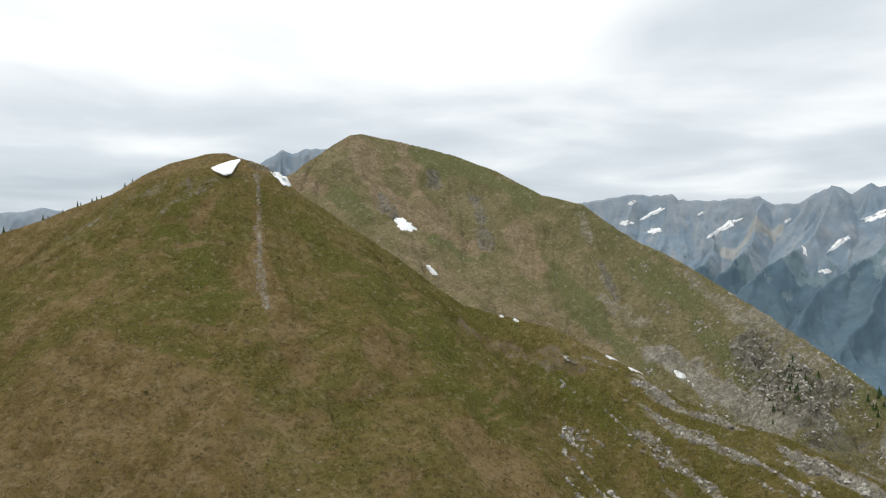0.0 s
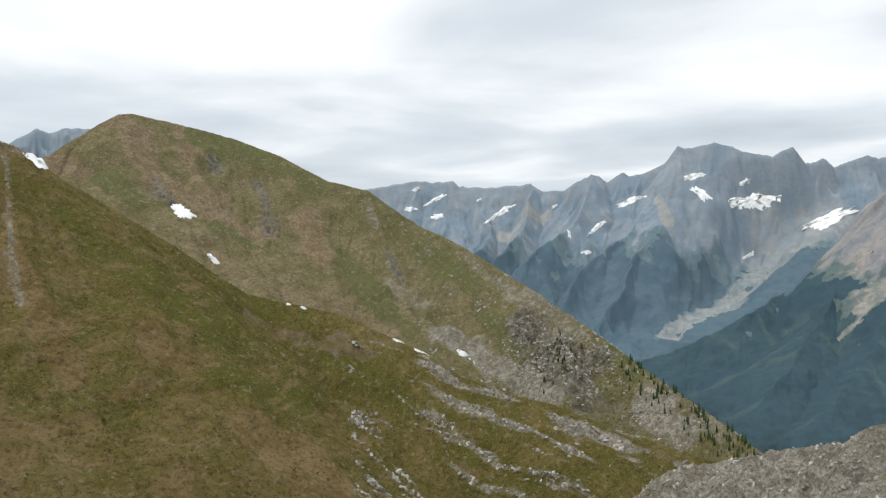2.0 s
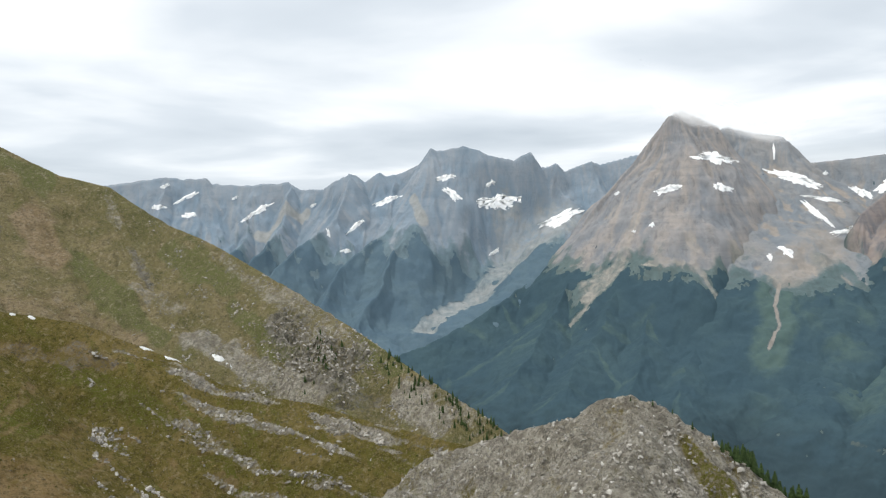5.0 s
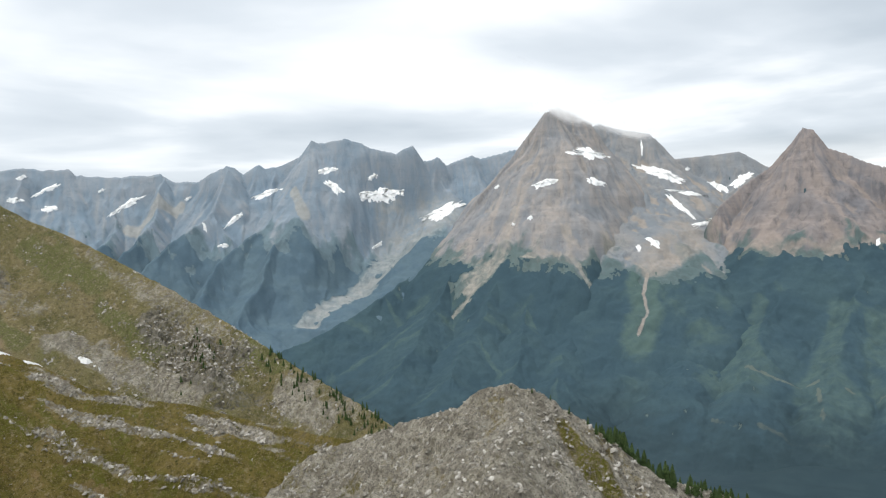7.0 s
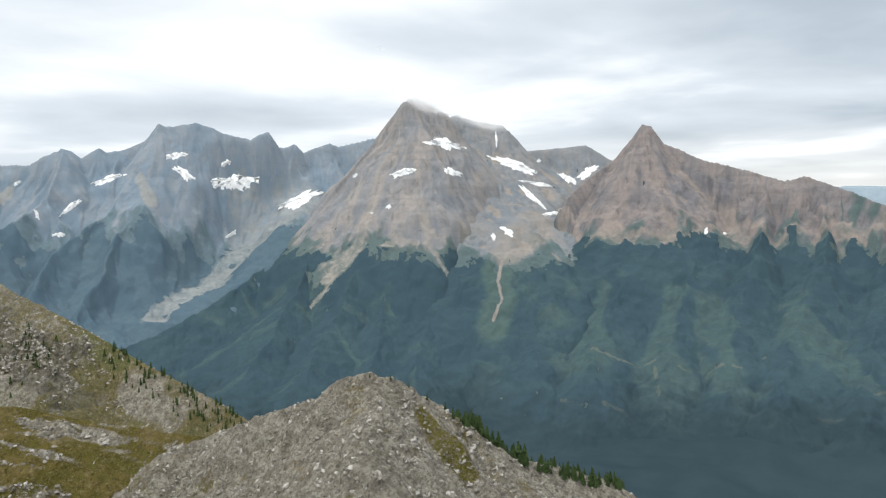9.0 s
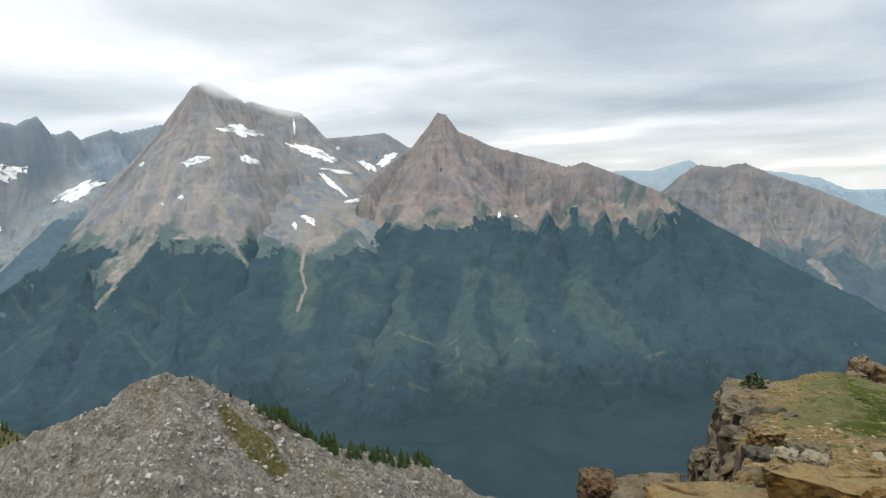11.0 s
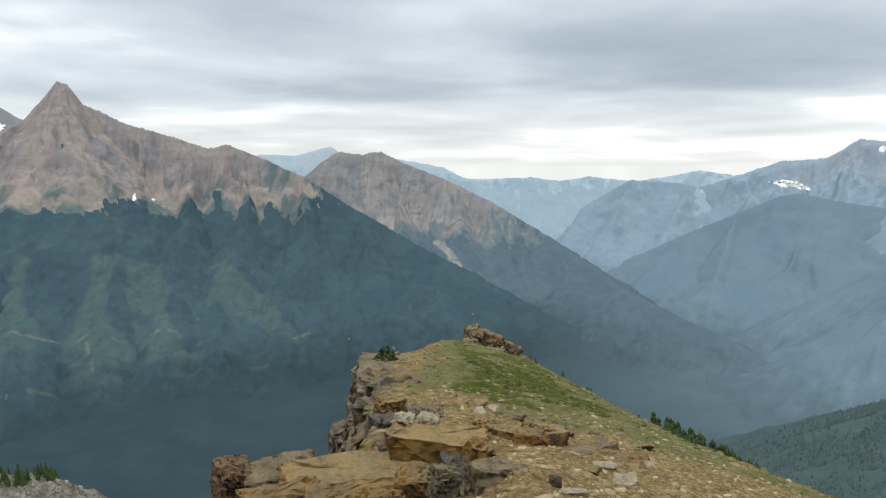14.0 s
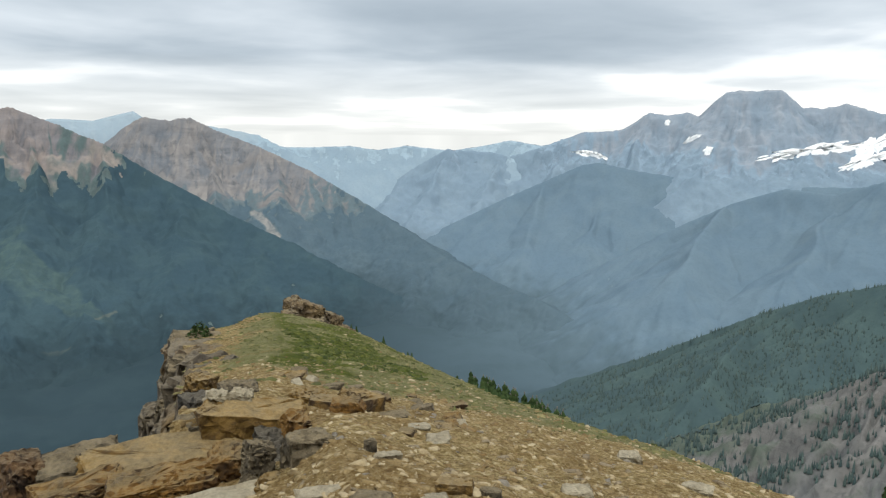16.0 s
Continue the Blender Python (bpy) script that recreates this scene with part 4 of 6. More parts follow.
mountain("dark_crag_mountain", Land([[(-18, 4, 2700), (-14.6, 6.0, 2600), (-13.0, 6.9, 2600), (-12.2, 7.4, 2600), (-11.4, 7.2, 2600), (-10.3, 7.6, 2600), (-9.0, 7.6, 2600), (-7, 6.5, 2600), (-2, 4, 2600)]], 0.9, 0.6, 300, 60, 90, 44, 20, 20, 40, 30, 90), (-19, 0), radii(1900, 2620, 80, 100, 8), 240, R_BLUE_HAZE, F_BLUE_HAZE,
         cover(-150, 100, 45), "dark craggy mountain behind the grassy hill, tinted blue-grey for haze")

# ================= ground: the valley =================
A, R, X, Y = polar(0, 360, 721, np.concatenate([np.linspace(60, 400, 40), np.linspace(420, 2600, 130), np.linspace(2650, 4950, 50)]))
Z = ground_height(X, Y)
me = sheet("ground", X[:-1], Y[:-1], Z[:-1], F_VALLEY, {"meadow": 0 * X[:-1], "track": 0 * X[:-1], "haze_mix": valley_haze(X, Y)[:-1], "foot": 1 + 0 * X[:-1]}, loop=True)
tagged(new("ground", me), "dark forested valley floor reaching to the mountains", "ground", kind="structure")

# ================= grassy hills =================
# the hill with the cornice: its crest falls into a long rocky spur
HILL = Land([[(-60, -6, 300), (-38, -1.5, 320), (-30.7, 1.0, 320), (-28.1, 2.1, 318), (-25.7, 3.1, 315), (-23.9, 3.8, 312), (-21.9, 5.2, 310), (-20.2, 6.1, 306), (-17.6, 6.9, 302), (-16.2, 7.0, 300), (-15.0, 6.7, 299), (-13.4, 6.1, 297), (-12.2, 5.2, 296), (-10.3, 3.8, 294), (-7.5, 2.0, 291), (-3.6, -0.6, 287), (-0.6, -2.8, 284), (1.6, -4.3, 281), (5, -5.2, 277), (8.5, -6.0, 272), (11, -7.3, 267), (14.8, -9.1, 260), (17.9, -11.0, 253), (21.3, -12.2, 247), (25.4, -13.2, 240), (29.5, -14.6, 232), (33.8, -15.8, 224), (36.4, -16.3, 215), (42, -19.5, 200)],
             [(-14.6, 6.2, 299), (-14.0, 2.6, 279), (-13.7, -2.0, 256)]],
            0.82, 0.62, 90, 3.0, 34, 51, 6.0, 2.6, 16, 2.0, 40)


def spur_bands(X, Y):
    """Broken rock bands that run down the spur beside its crest."""
    run, away = HILL.along(X, Y)
    sway = 2.5 * fbm(X / 30, Y / 30, 3, 64)
    return fbm(run / 34, (away + sway) / 3.6, 4, 68, 0.55)


def hill_masks(X, Y, Z, S, D, fl):
    n, n2 = fbm(X / 40, Y / 40, 4, 61), fbm(X / 14, Y / 14, 4, 62)
    east = np.degrees(np.arctan2(X, Y))

    def st(line, w0, w1, wob=0.5):
        return streak(HILL, X, Y, line, w0, w1, 110, 330, wob)

    spur = smooth(2, 14, east) * smooth(16, 2, D + 10 * n)
    band = spur_bands(X, Y) + 0.25 * n + 0.2 * n2
    low = smooth(3, 15, east) * smooth(0.12, 0.36, band + 0.12 * smooth(16, 40, east))
    scree = np.clip(0.28 * spur + 0.50 * low, 0, 0.7)
    rib = st([(-14.0, 5.7), (-13.9, 2.6), (-13.8, -0.8), (-13.4, -4.2)], 1.2, 2.0, 0.7)
    crag = np.maximum(st([(-20.9, 2.3), (-18.6, 4.2), (-16.2, 5.4)], 2.0, 1.6, 0.7), 0.9 * st([(-27, 0.5), (-23.5, 3.0), (-20.5, 4.8)], 3.0, 2.5, 0.9))
    scree = np.maximum(scree, np.maximum(0.5 * rib, 0.42 * crag))
    bare = 0.6 * smooth(-17, -27, east + 12 * n) * smooth(90, 15, D + 40 * n)
    bare = np.maximum(bare, 0.68 * smooth(17, 4, D + 10 * n) * smooth(-11, -15, east))
    for line, w0, w1 in (([(-14.0, 3), (-13.8, -1.6), (-11.3, -6.7), (-10.5, -9.3)], 3, 7), ([(-25.7, -7.7), (-23, -12.5), (-20.2, -15.1), (-19, -18)], 10, 22), ([(-29, -11), (-27, -15)], 16, 20), ([(-29.4, -6.0), (-25, -3)], 4, 5), ([(-18.5, 1.5), (-17.3, 3.4)], 2, 3), ([(-5.5, -6), (-3.5, -9)], 3, 5), ([(2, -14), (6, -17)], 7, 12)):
        bare = np.maximum(bare, 0.7 * st(line, w0 * 1.3, w1 * 1.3, 1.1))
    green = 0.55 * smooth(0.0, 0.3, fbm(S / 26, D / 6, 4, 63))
    bare = np.maximum(bare, 0.6 * smooth(0.05, 0.35, fbm(S / 20, D / 5, 4, 69)) * smooth(20, 45, D + 20 * n))
    for line, w0, w1 in (([(-19.0, 0.9), (-18.2, -1.2), (-16.2, -3.3)], 9, 10), ([(-10.9, 1.7), (-7.9, -1.2), (-4.5, -4.3), (-1.0, -6.9)], 8, 12), ([(8, -9), (13, -12)], 4, 6), ([(-1, -10), (4, -12)], 7, 7)):
        green = np.maximum(green, 0.7 * st(line, w0, w1, 0.8))
    scarp = st([(1.7, -5.7), (5.8, -7.7), (10.4, -8.9)], 3.0, 3.5, 0.6)
    bare = np.maximum(bare, 0.6 * scarp)
    crag = np.maximum(0.45 * scarp, 0.5 * st([(-19.5, 4.6), (-17.0, 5.2), (-15.4, 5.3)], 1.6, 2.0, 0.8))
    return {"scree": scree, "bare": np.clip(bare, 0, 0.85), "green": np.clip(green, 0, 0.8), "crag": crag, "scarp": scarp}


A, R, X, Y = polar(-62, 44, 960, np.concatenate([np.linspace(110, 322, 470), np.linspace(326, 700, 30)]))
Z, S, D, fl = HILL.at(X, Y)
k = hill_masks(X, Y, Z, S, D, fl)
Z = Z + 1.1 * np.clip(k["scree"], 0, 1) * fbm(X / 3, Y / 3, 3, 66) - 1.6 * k.pop("scarp") * ridged(S / 5, D / 9, 3, 67)
Z = Z + 0.9 * fbm(S / 7, D / 30, 3, 70) * smooth(4, 20, D)
hill = tagged(new("grassy_hill", sheet("grassy_hill", X, Y, Z, MAT_TURF, k)), "green and brown grassy alpine hill with a rocky spur", "hill")
snow(hill, HILL, [(12.7, -7.8, 4, 1, -15), (14.5, -8.4, 5, 1, -20), (4.5, -5.2, 2, 0.7, -10), (5.6, -5.5, 2.4, 0.8, -20)], 150, 330, 0.25, 9, 0.3)

# the higher hill behind it
HILL2 = Land([[(-20, 3.5, 760), (-14, 4.5, 780), (-11.3, 5.7, 800), (-10.5, 6.4, 810), (-8.4, 7.9, 830), (-7.1, 8.6, 840), (-6.2, 8.7, 845), (-3.6, 8.2, 845), (0.7, 7.2, 835), (4.2, 5.9, 820), (7.6, 4.1, 800), (10.6, 3.4, 780), (13.5, 1.1, 745), (17.5, -0.8, 700), (20.6, -2.8, 665), (23.6, -4.7, 625), (26.2, -6.5, 590), (28.8, -8.3, 560), (31.4, -10.2, 530), (34.8, -12.5, 490), (38.5, -14.9, 450), (43, -18.2, 410), (48, -22, 380)],
              [(10.6, 3.2, 780), (11.6, -0.5, 725), (13.5, -5, 655)], [(24.5, -5.6, 610), (25.5, -8.5, 565), (27.5, -12.5, 500)]],
             0.85, 0.6, 200, 9, 60, 57, 10, 4, 30, 7, 60)


def hill2_masks(X, Y, Z, S, D, fl):
    east = np.degrees(np.arctan2(X, Y))
    n, n2 = fbm(X / 60, Y / 60, 4, 71), fbm(X / 22, Y / 22, 4, 72)

    def st(line, w0, w1, wob=0.6):
        return streak(HILL2, X, Y, line, w0, w1, 340, 860, wob)

    def most(rows, wob=0.8):
        out = 0.0 * X
        for line, w0, w1 in rows:
            out = np.maximum(out, st(line, w0, w1, wob))
        return out

    outcrop = 0.56 * smooth(0.14, 0.46, fbm(S / 30, D / 10, 4, 78) + 0.3 * n2) * smooth(11, 19, east)
    rock = 0.5 * most((([(10.4, 3.1), (11.1, 0.8)], 3, 6), ([(11.7, -0.9), (12.7, -2.6)], 4, 7), ([(12.2, -3.9), (14.5, -5.2)], 8, 10), ([(18.2, -1.8), (23.0, -5.6), (27.3, -8.5)], 9, 13), ([(33.6, -12.0), (37.2, -14.9)], 8, 8)))
    fan = 0.68 * most((([(15.6, -7.4), (20.0, -9.9), (24.8, -12.2)], 7, 14), ([(22.6, -9.9), (24.1, -10.9)], 5, 8), ([(31.1, -12.5), (34.2, -14.9)], 11, 15)), 0.6)
    apron = 0.55 * st([(-2.6, 0.7), (1.7, -3.0), (8.3, -5.8), (12.2, -7.4)], 12, 15, 0.7)
    cliff = most((([(22.1, -6.7), (25.2, -9.4), (27.3, -12.3)], 13, 17), ([(25.2, -8.2), (27.8, -9.8)], 10, 12)), 0.5)
    crag = np.maximum(0.62 * cliff, 0.6 * most((([(-4.8, 4.3), (-3.6, 2.5)], 7, 9), ([(2.5, 3.7), (3.4, 0.6)], 6, 8), ([(-1.0, 5.7), (-0.3, 4.8)], 6, 7), ([(12.0, -1.2), (13.0, -3.4)], 5, 5))))
    bare = 0.25 * smooth(0.3, 0.8, fl + 0.35 * n) * smooth(17, 6, east)
    bare = np.maximum(bare, 0.78 * most((([(-6.6, 8.1), (-4.1, 3.1)], 13, 17), ([(-3.3, 7.7), (-1.0, 3.2)], 9, 12), ([(-2.2, 2.8), (2.5, 0.4)], 12, 14), ([(5.0, 1.2), (7.5, -1.3)], 18, 14), ([(-10.8, 5.2), (-9.1, 4.5)], 10, 10)), 1.0))
    bare = np.maximum(bare, apron)
    green = 0.28 * smooth(-0.1, 0.25, n) + 0.2 * smooth(6, 16, east)
    green = np.maximum(green, 0.9 * most((([(-2.2, 7.4), (2.5, 5.8), (6.6, 3.9)], 20, 14), ([(8.3, -1.3), (11.7, -5.6), (13.9, -7.4)], 11, 12), ([(-0.3, 0.7), (2.9, -0.5)], 8, 9), ([(-8.7, 4.2), (-5.9, 2.7)], 12, 14), ([(18.7, -5.7), (21.7, -9.1)], 10, 12), ([(28.2, -8.9), (30.7, -10.5)], 10, 9), ([(14.3, -1.3), (18.7, -3.9)], 12, 12))))
    clear = 1 - np.clip(0.8 * green, 0, 0.7)
    return {"scree": np.clip(np.maximum(np.maximum(outcrop * clear, rock), fan), 0, 0.85), "bare": np.clip(bare, 0, 0.8), "green": np.clip(green, 0, 0.85), "crag": np.clip(crag, 0, 0.7), "cliff": cliff, "fan": fan}


A, R, X, Y = polar(-22, 50, 800, np.concatenate([np.linspace(340, 850, 420), np.linspace(860, 1300, 30)]))
Z, S, D, fl = HILL2.at(X, Y)
k = hill2_masks(X, Y, Z, S, D, fl)
smoothed = 1 - np.clip(1.2 * k.pop("fan"), 0, 1)
Z = Z + 4.5 * np.clip(k["scree"], 0, 1) * smoothed * fbm(X / 9, Y / 9, 4, 76) - 9 * k.pop("cliff") * (ridged(X / 26, Y / 26, 4, 77, 0.6) - 0.4)
Z = Z - 4.0 * k["bare"] * ridged(S / 16, D / 90, 3, 81) * smooth(8, 40, D)
Z = Z - 5.0 * np.clip(k["crag"], 0, 1) * ridged(X / 15, Y / 15, 3, 79) + 2.2 * fbm(S / 14, D / 60, 3, 80) * smooth(10, 50, D)
hill2 = tagged(new("grassy_mountain", sheet("grassy_mountain", X, Y, Z, MAT_TURF_HAZE, k)), "broad grassy mountain with bare rock ribs and a scree fan", "mountain")
snow(hill2, HILL2, [(-2.9, 1.8, 19, 11, -35), (-0.9, -1.7, 12, 4, -40), (17.7, -9.2, 11, 3, -25), (18.4, -9.8, 6, 2, -40)], 360, 860, 1.2, 10, 0.8)

# the grey rocky knoll at the end of the spur
KNOLL = Land([[(33, -17.2, 205), (36, -16.4, 205), (40.5, -15.1, 198), (45.3, -14.0, 190), (46.2, -12.9, 188), (48.4, -12.4, 187), (51.0, -13.2, 188), (53.6, -14.8, 190), (56.1, -16.5, 194), (57.0, -18.4, 198), (60.1, -18.9, 208), (63.3, -19.5, 215), (67.0, -20.2, 222), (73, -23, 232)],
              [(48.4, -12.8, 187), (48.8, -16, 165), (47.5, -19, 148)]],
             0.85, 0.68, 60, 2.2, 16, 67, 5.0, 2.2, 9, 3.5, 22)
A, R, X, Y = polar(26, 78, 620, np.concatenate([np.linspace(95, 225, 320), np.linspace(227, 330, 20)]))
Z, S, D, fl = KNOLL.at(X, Y)
n = fbm(X / 16, Y / 16, 4, 73)
knoll_green = 0.25 * smooth(0.2, 0.45, n) + 0.6 * streak(KNOLL, X, Y, [(52.6, -15.6), (54.0, -17.6), (55.4, -19.5)], 2.5, 5, 100, 230)
slab = streak(KNOLL, X, Y, [(51.2, -14.2), (53.4, -15.6), (55.8, -17.6)], 4, 5, 100, 230, 0.5)
Z = Z + 0.8 * fbm(X / 2.4, Y / 2.4, 3, 74) - 1.8 * slab * (ridged(X / 7, Y / 7, 3, 75) - 0.3)
knoll = tagged(new("rocky_knoll", sheet("rocky_knoll", X, Y, Z, MAT_TURF, {"scree": 0.78 - 0.75 * knoll_green, "bare": 0.3 + 0 * X, "green": np.clip(knoll_green, 0, 0.8), "crag": 0.3 * slab})),
               "grey broken rock knoll with scree and patchy grass", "hill")

# ================= the summit ridge underfoot =================
AXIS = 97.0
UX, UY = math.sin(radians(AXIS)), math.cos(radians(AXIS))


def ridge_height(X, Y):
    u, v = X * UX + Y * UY, X * UY - Y * UX         # along the ridge, and to its right
    z0 = -0.05 * u - 0.150 * np.maximum(u - 4, 0) - 0.8 * np.maximum(u - 36, 0) * smooth(13, 3, v)
    z0 = np.where(u < 0, 0.03 * u, z0)
    a, b = 0.20 + 0 * u, 0.014 + 0.016 * smooth(6, 24, u)
    vr = np.maximum(v, 0)
    vk = 0.85 / (2 * b)
    right = np.where(vr < vk, a * vr + b * vr ** 2, a * vk + b * vk ** 2 + (a + 0.85) * (vr - vk))
    edge = 2.2 - 1.35 * smooth(6.5, 7.0, u) + 0.085 * np.clip(u - 7.5, 0, 9.5) + 0.20 * np.clip(u - 17, 0, 6) - 0.30 * np.maximum(u - 23, 0)
    edge = edge + 0.25 * gnoise(u / 1.9, u * 0, 3) * smooth(8, 10, u) + 0.12 * gnoise(u / 0.6, u * 0, 5)
    vl = np.maximum(-v - edge, 0)
    left = 0.12 * np.maximum(-v, 0) + np.where(vl < 1.2, 7.0 * vl, 8.4 + 0.9 * (vl - 1.2))
    hollow = 0.42 * smooth(0.62, -0.15, v) * smooth(3.2, 4.8, u) * smooth(7.3, 6.9, u)
    z = z0 - np.where(v > 0, right, left) - hollow
    z = z + 0.09 * fbm(X / 1.3, Y / 1.3, 4, 81) + 0.05 * (0.5 - ridged(u / 1.1, v / 0.5, 3, 82)) * smooth(9.5, 7.5, u) + 0.02 * fbm(X / 0.28, Y / 0.28, 3, 83) + 0.22 * fbm(X / 5, Y / 5, 3, 85) * smooth(7, 14, np.hypot(X, Y))
    return z, u, v


def on_ridge(az, d):
    """A place on the summit ridge at that bearing and distance."""
    x, y = d * math.sin(radians(az)), d * math.cos(radians(az))
    return Vector((x, y, float(ridge_height(np.array([x]), np.array([y]))[0][0])))


def stony_mat():
    """Gravelly tan soil, pale turf and darker heath, and banded rock where it is steep."""
    m = Mat("stony_ridge_soil", 0.97, 0.1)
    grit, fine, wide = m.noise(14, 6, 0.75), m.noise(45, 4, 0.7), m.noise(0.9, 5, 0.6)
    soil = m.ramp(grit, (0.34, (0.095, 0.062, 0.022)), (0.46, (0.225, 0.160, 0.064)), (0.54, (0.335, 0.255, 0.118)), (0.66, (0.50, 0.415, 0.24)))
    soil = m.mix(m.range(wide, 0.4, 0.66, 0.0, 0.45), soil, (0.16, 0.09, 0.032))
    soil = m.mix(m.range(fine, 0.52, 0.68, 0.0, 0.5), soil, (0.055, 0.038, 0.02))
    tuft = m.noise(5.0, 9, 0.78)
    turf = m.ramp(tuft, (0.36, (0.088, 0.092, 0.030)), (0.5, (0.155, 0.152, 0.062)), (0.66, (0.25, 0.226, 0.122)))
    heath = m.mix(m.range(tuft, 0.4, 0.62), (0.052, 0.068, 0.010), (0.105, 0.118, 0.020))
    edge = m.math("ADD", m.math("MULTIPLY", m.math("SUBTRACT", wide, 0.5), 1.0), m.math("MULTIPLY", m.math("SUBTRACT", tuft, 0.5), 1.2))
    c = m.mix(m.range(m.math("ADD", m.attr("turf"), edge), 0.35, 0.65), soil, turf)
    c = m.mix(m.range(m.math("ADD", m.attr("heath"), edge), 0.4, 0.7), c, heath)
    strat = m.noise(1.1, 7, 0.7, 0.6, (1.6, 1.6, 0.8))
    rock = m.ramp(strat, (0.36, (0.055, 0.045, 0.034)), (0.46, (0.14, 0.11, 0.078)), (0.55, (0.21, 0.185, 0.145)), (0.64, (0.18, 0.11, 0.045)))
    sep = m.t.nodes.new("ShaderNodeSeparateXYZ")
    m.link(m.geo.outputs["True Normal"], sep.inputs[0])
    c = m.mix(m.range(sep.outputs[2], 0.45, 0.62), rock, c)
    m.color(c)
    m.bump(m.math("ADD", m.math("ADD", grit, m.math("MULTIPLY", strat, 3.0)), m.math("MULTIPLY", m.noise(4, 5, 0.7), 2.0)), 0.09, 0.9)
    return m.m


MAT_STONY = stony_mat()
bearings = np.concatenate([np.linspace(60, 155, 950), np.linspace(158, 418, 120)])
A, R, X, Y = polar(bearings, 0, 0, np.concatenate([[0.004, 0.2], np.geomspace(0.4, 48, 340), np.geomspace(49, 260, 50)]))
Z, u, v = ridge_height(X, Y)
n = fbm(X / 2.5, Y / 2.5, 4, 86)
path = smooth(1.2, 0.4, np.abs(v + 1.75 + 0.5 * n)) * smooth(9, 14, u)
turf = smooth(9.6, 12.0, u + 2.0 * n + 0.35 * np.clip(v, -1, 4)) * 0.85 * (1 - 0.6 * path) + 0.3 * smooth(0.15, 0.4, fbm(X / 1.1, Y / 1.1, 3, 87)) * smooth(3, 6, v)
turf = turf * (0.25 + 0.75 * smooth(-1.6, 0.6, v + 1.2 * n))
turf = np.where(u < 2, 0.35, turf)
heath = smooth(0.0, 0.28, fbm(u / 4.5, v / 1.3, 4, 88)) * smooth(12, 16, u) * smooth(-1.0, 1.0, v) * 0.85
heath = np.maximum(heath, 0.9 * smooth(1.3, 0.6, np.hypot((u - 17) / 4.6, (v - 1.5) / 1.25) + 0.9 * n))
heath = np.maximum(heath, 0.8 * smooth(1.3, 0.6, np.hypot((u - 12.3) / 1.6, (v - 0.7) / 0.7) + 0.9 * n))
heath = np.maximum(heath, 0.75 * smooth(2.6, 1.2, np.hypot((u - 27) / 2.2, v - 3.2) + n))
heath = np.maximum(heath, 0.55 * smooth(0.12, 0.4, fbm(u / 1.8, v / 0.7, 3, 89)) * smooth(4, 6, u) * smooth(3, 5, v))
ridge = tagged(new("summit_ridge", sheet("summit_ridge", X, Y, Z, MAT_STONY, {"turf": np.clip(turf, 0, 0.85), "heath": np.clip(heath, 0, 0.8)}, loop=True)),
               "stony summit ridge with turf falling to one side", "ridge", kind="structure")


# ================= stones and blocks =================
def hull(points, bevel, seed, rough=0.0, grain=0.05):
    """An angular rock: the hull of some points, its edges broken, its faces split in layers and roughened."""
    bm = bmesh.new()
    for p in points:
        bm.verts.new(p)
    bmesh.ops.convex_hull(bm, input=bm.verts)
    for g in [w for w in bm.verts if not w.link_faces]:
        bm.verts.remove(g)
    rng = random.Random(seed * 7 + 1)
    span = max(w.co.length for w in bm.verts)
    for _ in range(4):                       # knock corners off
        n = Vector((rng.uniform(-1, 1), rng.uniform(-1, 1), rng.uniform(-0.6, 1))).normalized()
        far = max(w.co.dot(n) for w in bm.verts)
        cut = bmesh.ops.bisect_plane(bm, geom=bm.verts[:] + bm.edges[:] + bm.faces[:], plane_co=n * far * rng.uniform(0.84, 0.96), plane_no=n, clear_outer=True)
        loose = [e for e in cut["geom_cut"] if isinstance(e, bmesh.types.BMEdge)]
        if len(loose) > 2:
            bmesh.ops.edgeloop_fill(bm, edges=loose)
    bmesh.ops.bevel(bm, geom=list(bm.edges), offset=bevel, segments=1, affect="EDGES", clamp_overlap=True)
    bmesh.ops.triangulate(bm, faces=bm.faces)
    for _ in range(6):
        long = [e for e in bm.edges if e.calc_length() > grain]
        if len(long) < 3 or len(bm.faces) > 3500:
            break
        bmesh.ops.subdivide_edges(bm, edges=long, cuts=1, use_grid_fill=False)
        bmesh.ops.triangulate(bm, faces=bm.faces)
    if rough:
        bm.normal_update()
        k1 = 0.55 / span
        off = Vector((seed * 3.7, seed * 1.3, 0))
        for w in bm.verts:
            q = w.co * (4.0 * k1 * 1.6) + off
            big = noise.noise(q) + 0.5 * noise.noise(q * 2.3)
            small = noise.noise(q * 6) + 0.5 * noise.noise(q * 13)
            layer = w.co.z * 9 * k1 * 1.6 + 0.8 * noise.noise(w.co * 2 * k1 + off)
            split = 1.0 if (layer % 1.0) < 0.14 else 0.0
            crack = max(0.0, 1 - abs(noise.noise(q * 1.4 + Vector((9, 0, 0)))) * 14)
            w.co += w.normal * rough * (0.95 * big + 0.42 * small - 1.1 * split * abs(1 - abs(w.normal.z)) - 1.1 * crack)
    return bm


def mesh_of(name, bm, mat):
    me = bpy.data.meshes.new(name)
    bm.to_mesh(me)
    bm.free()
    me.materials.append(mat)
    return me


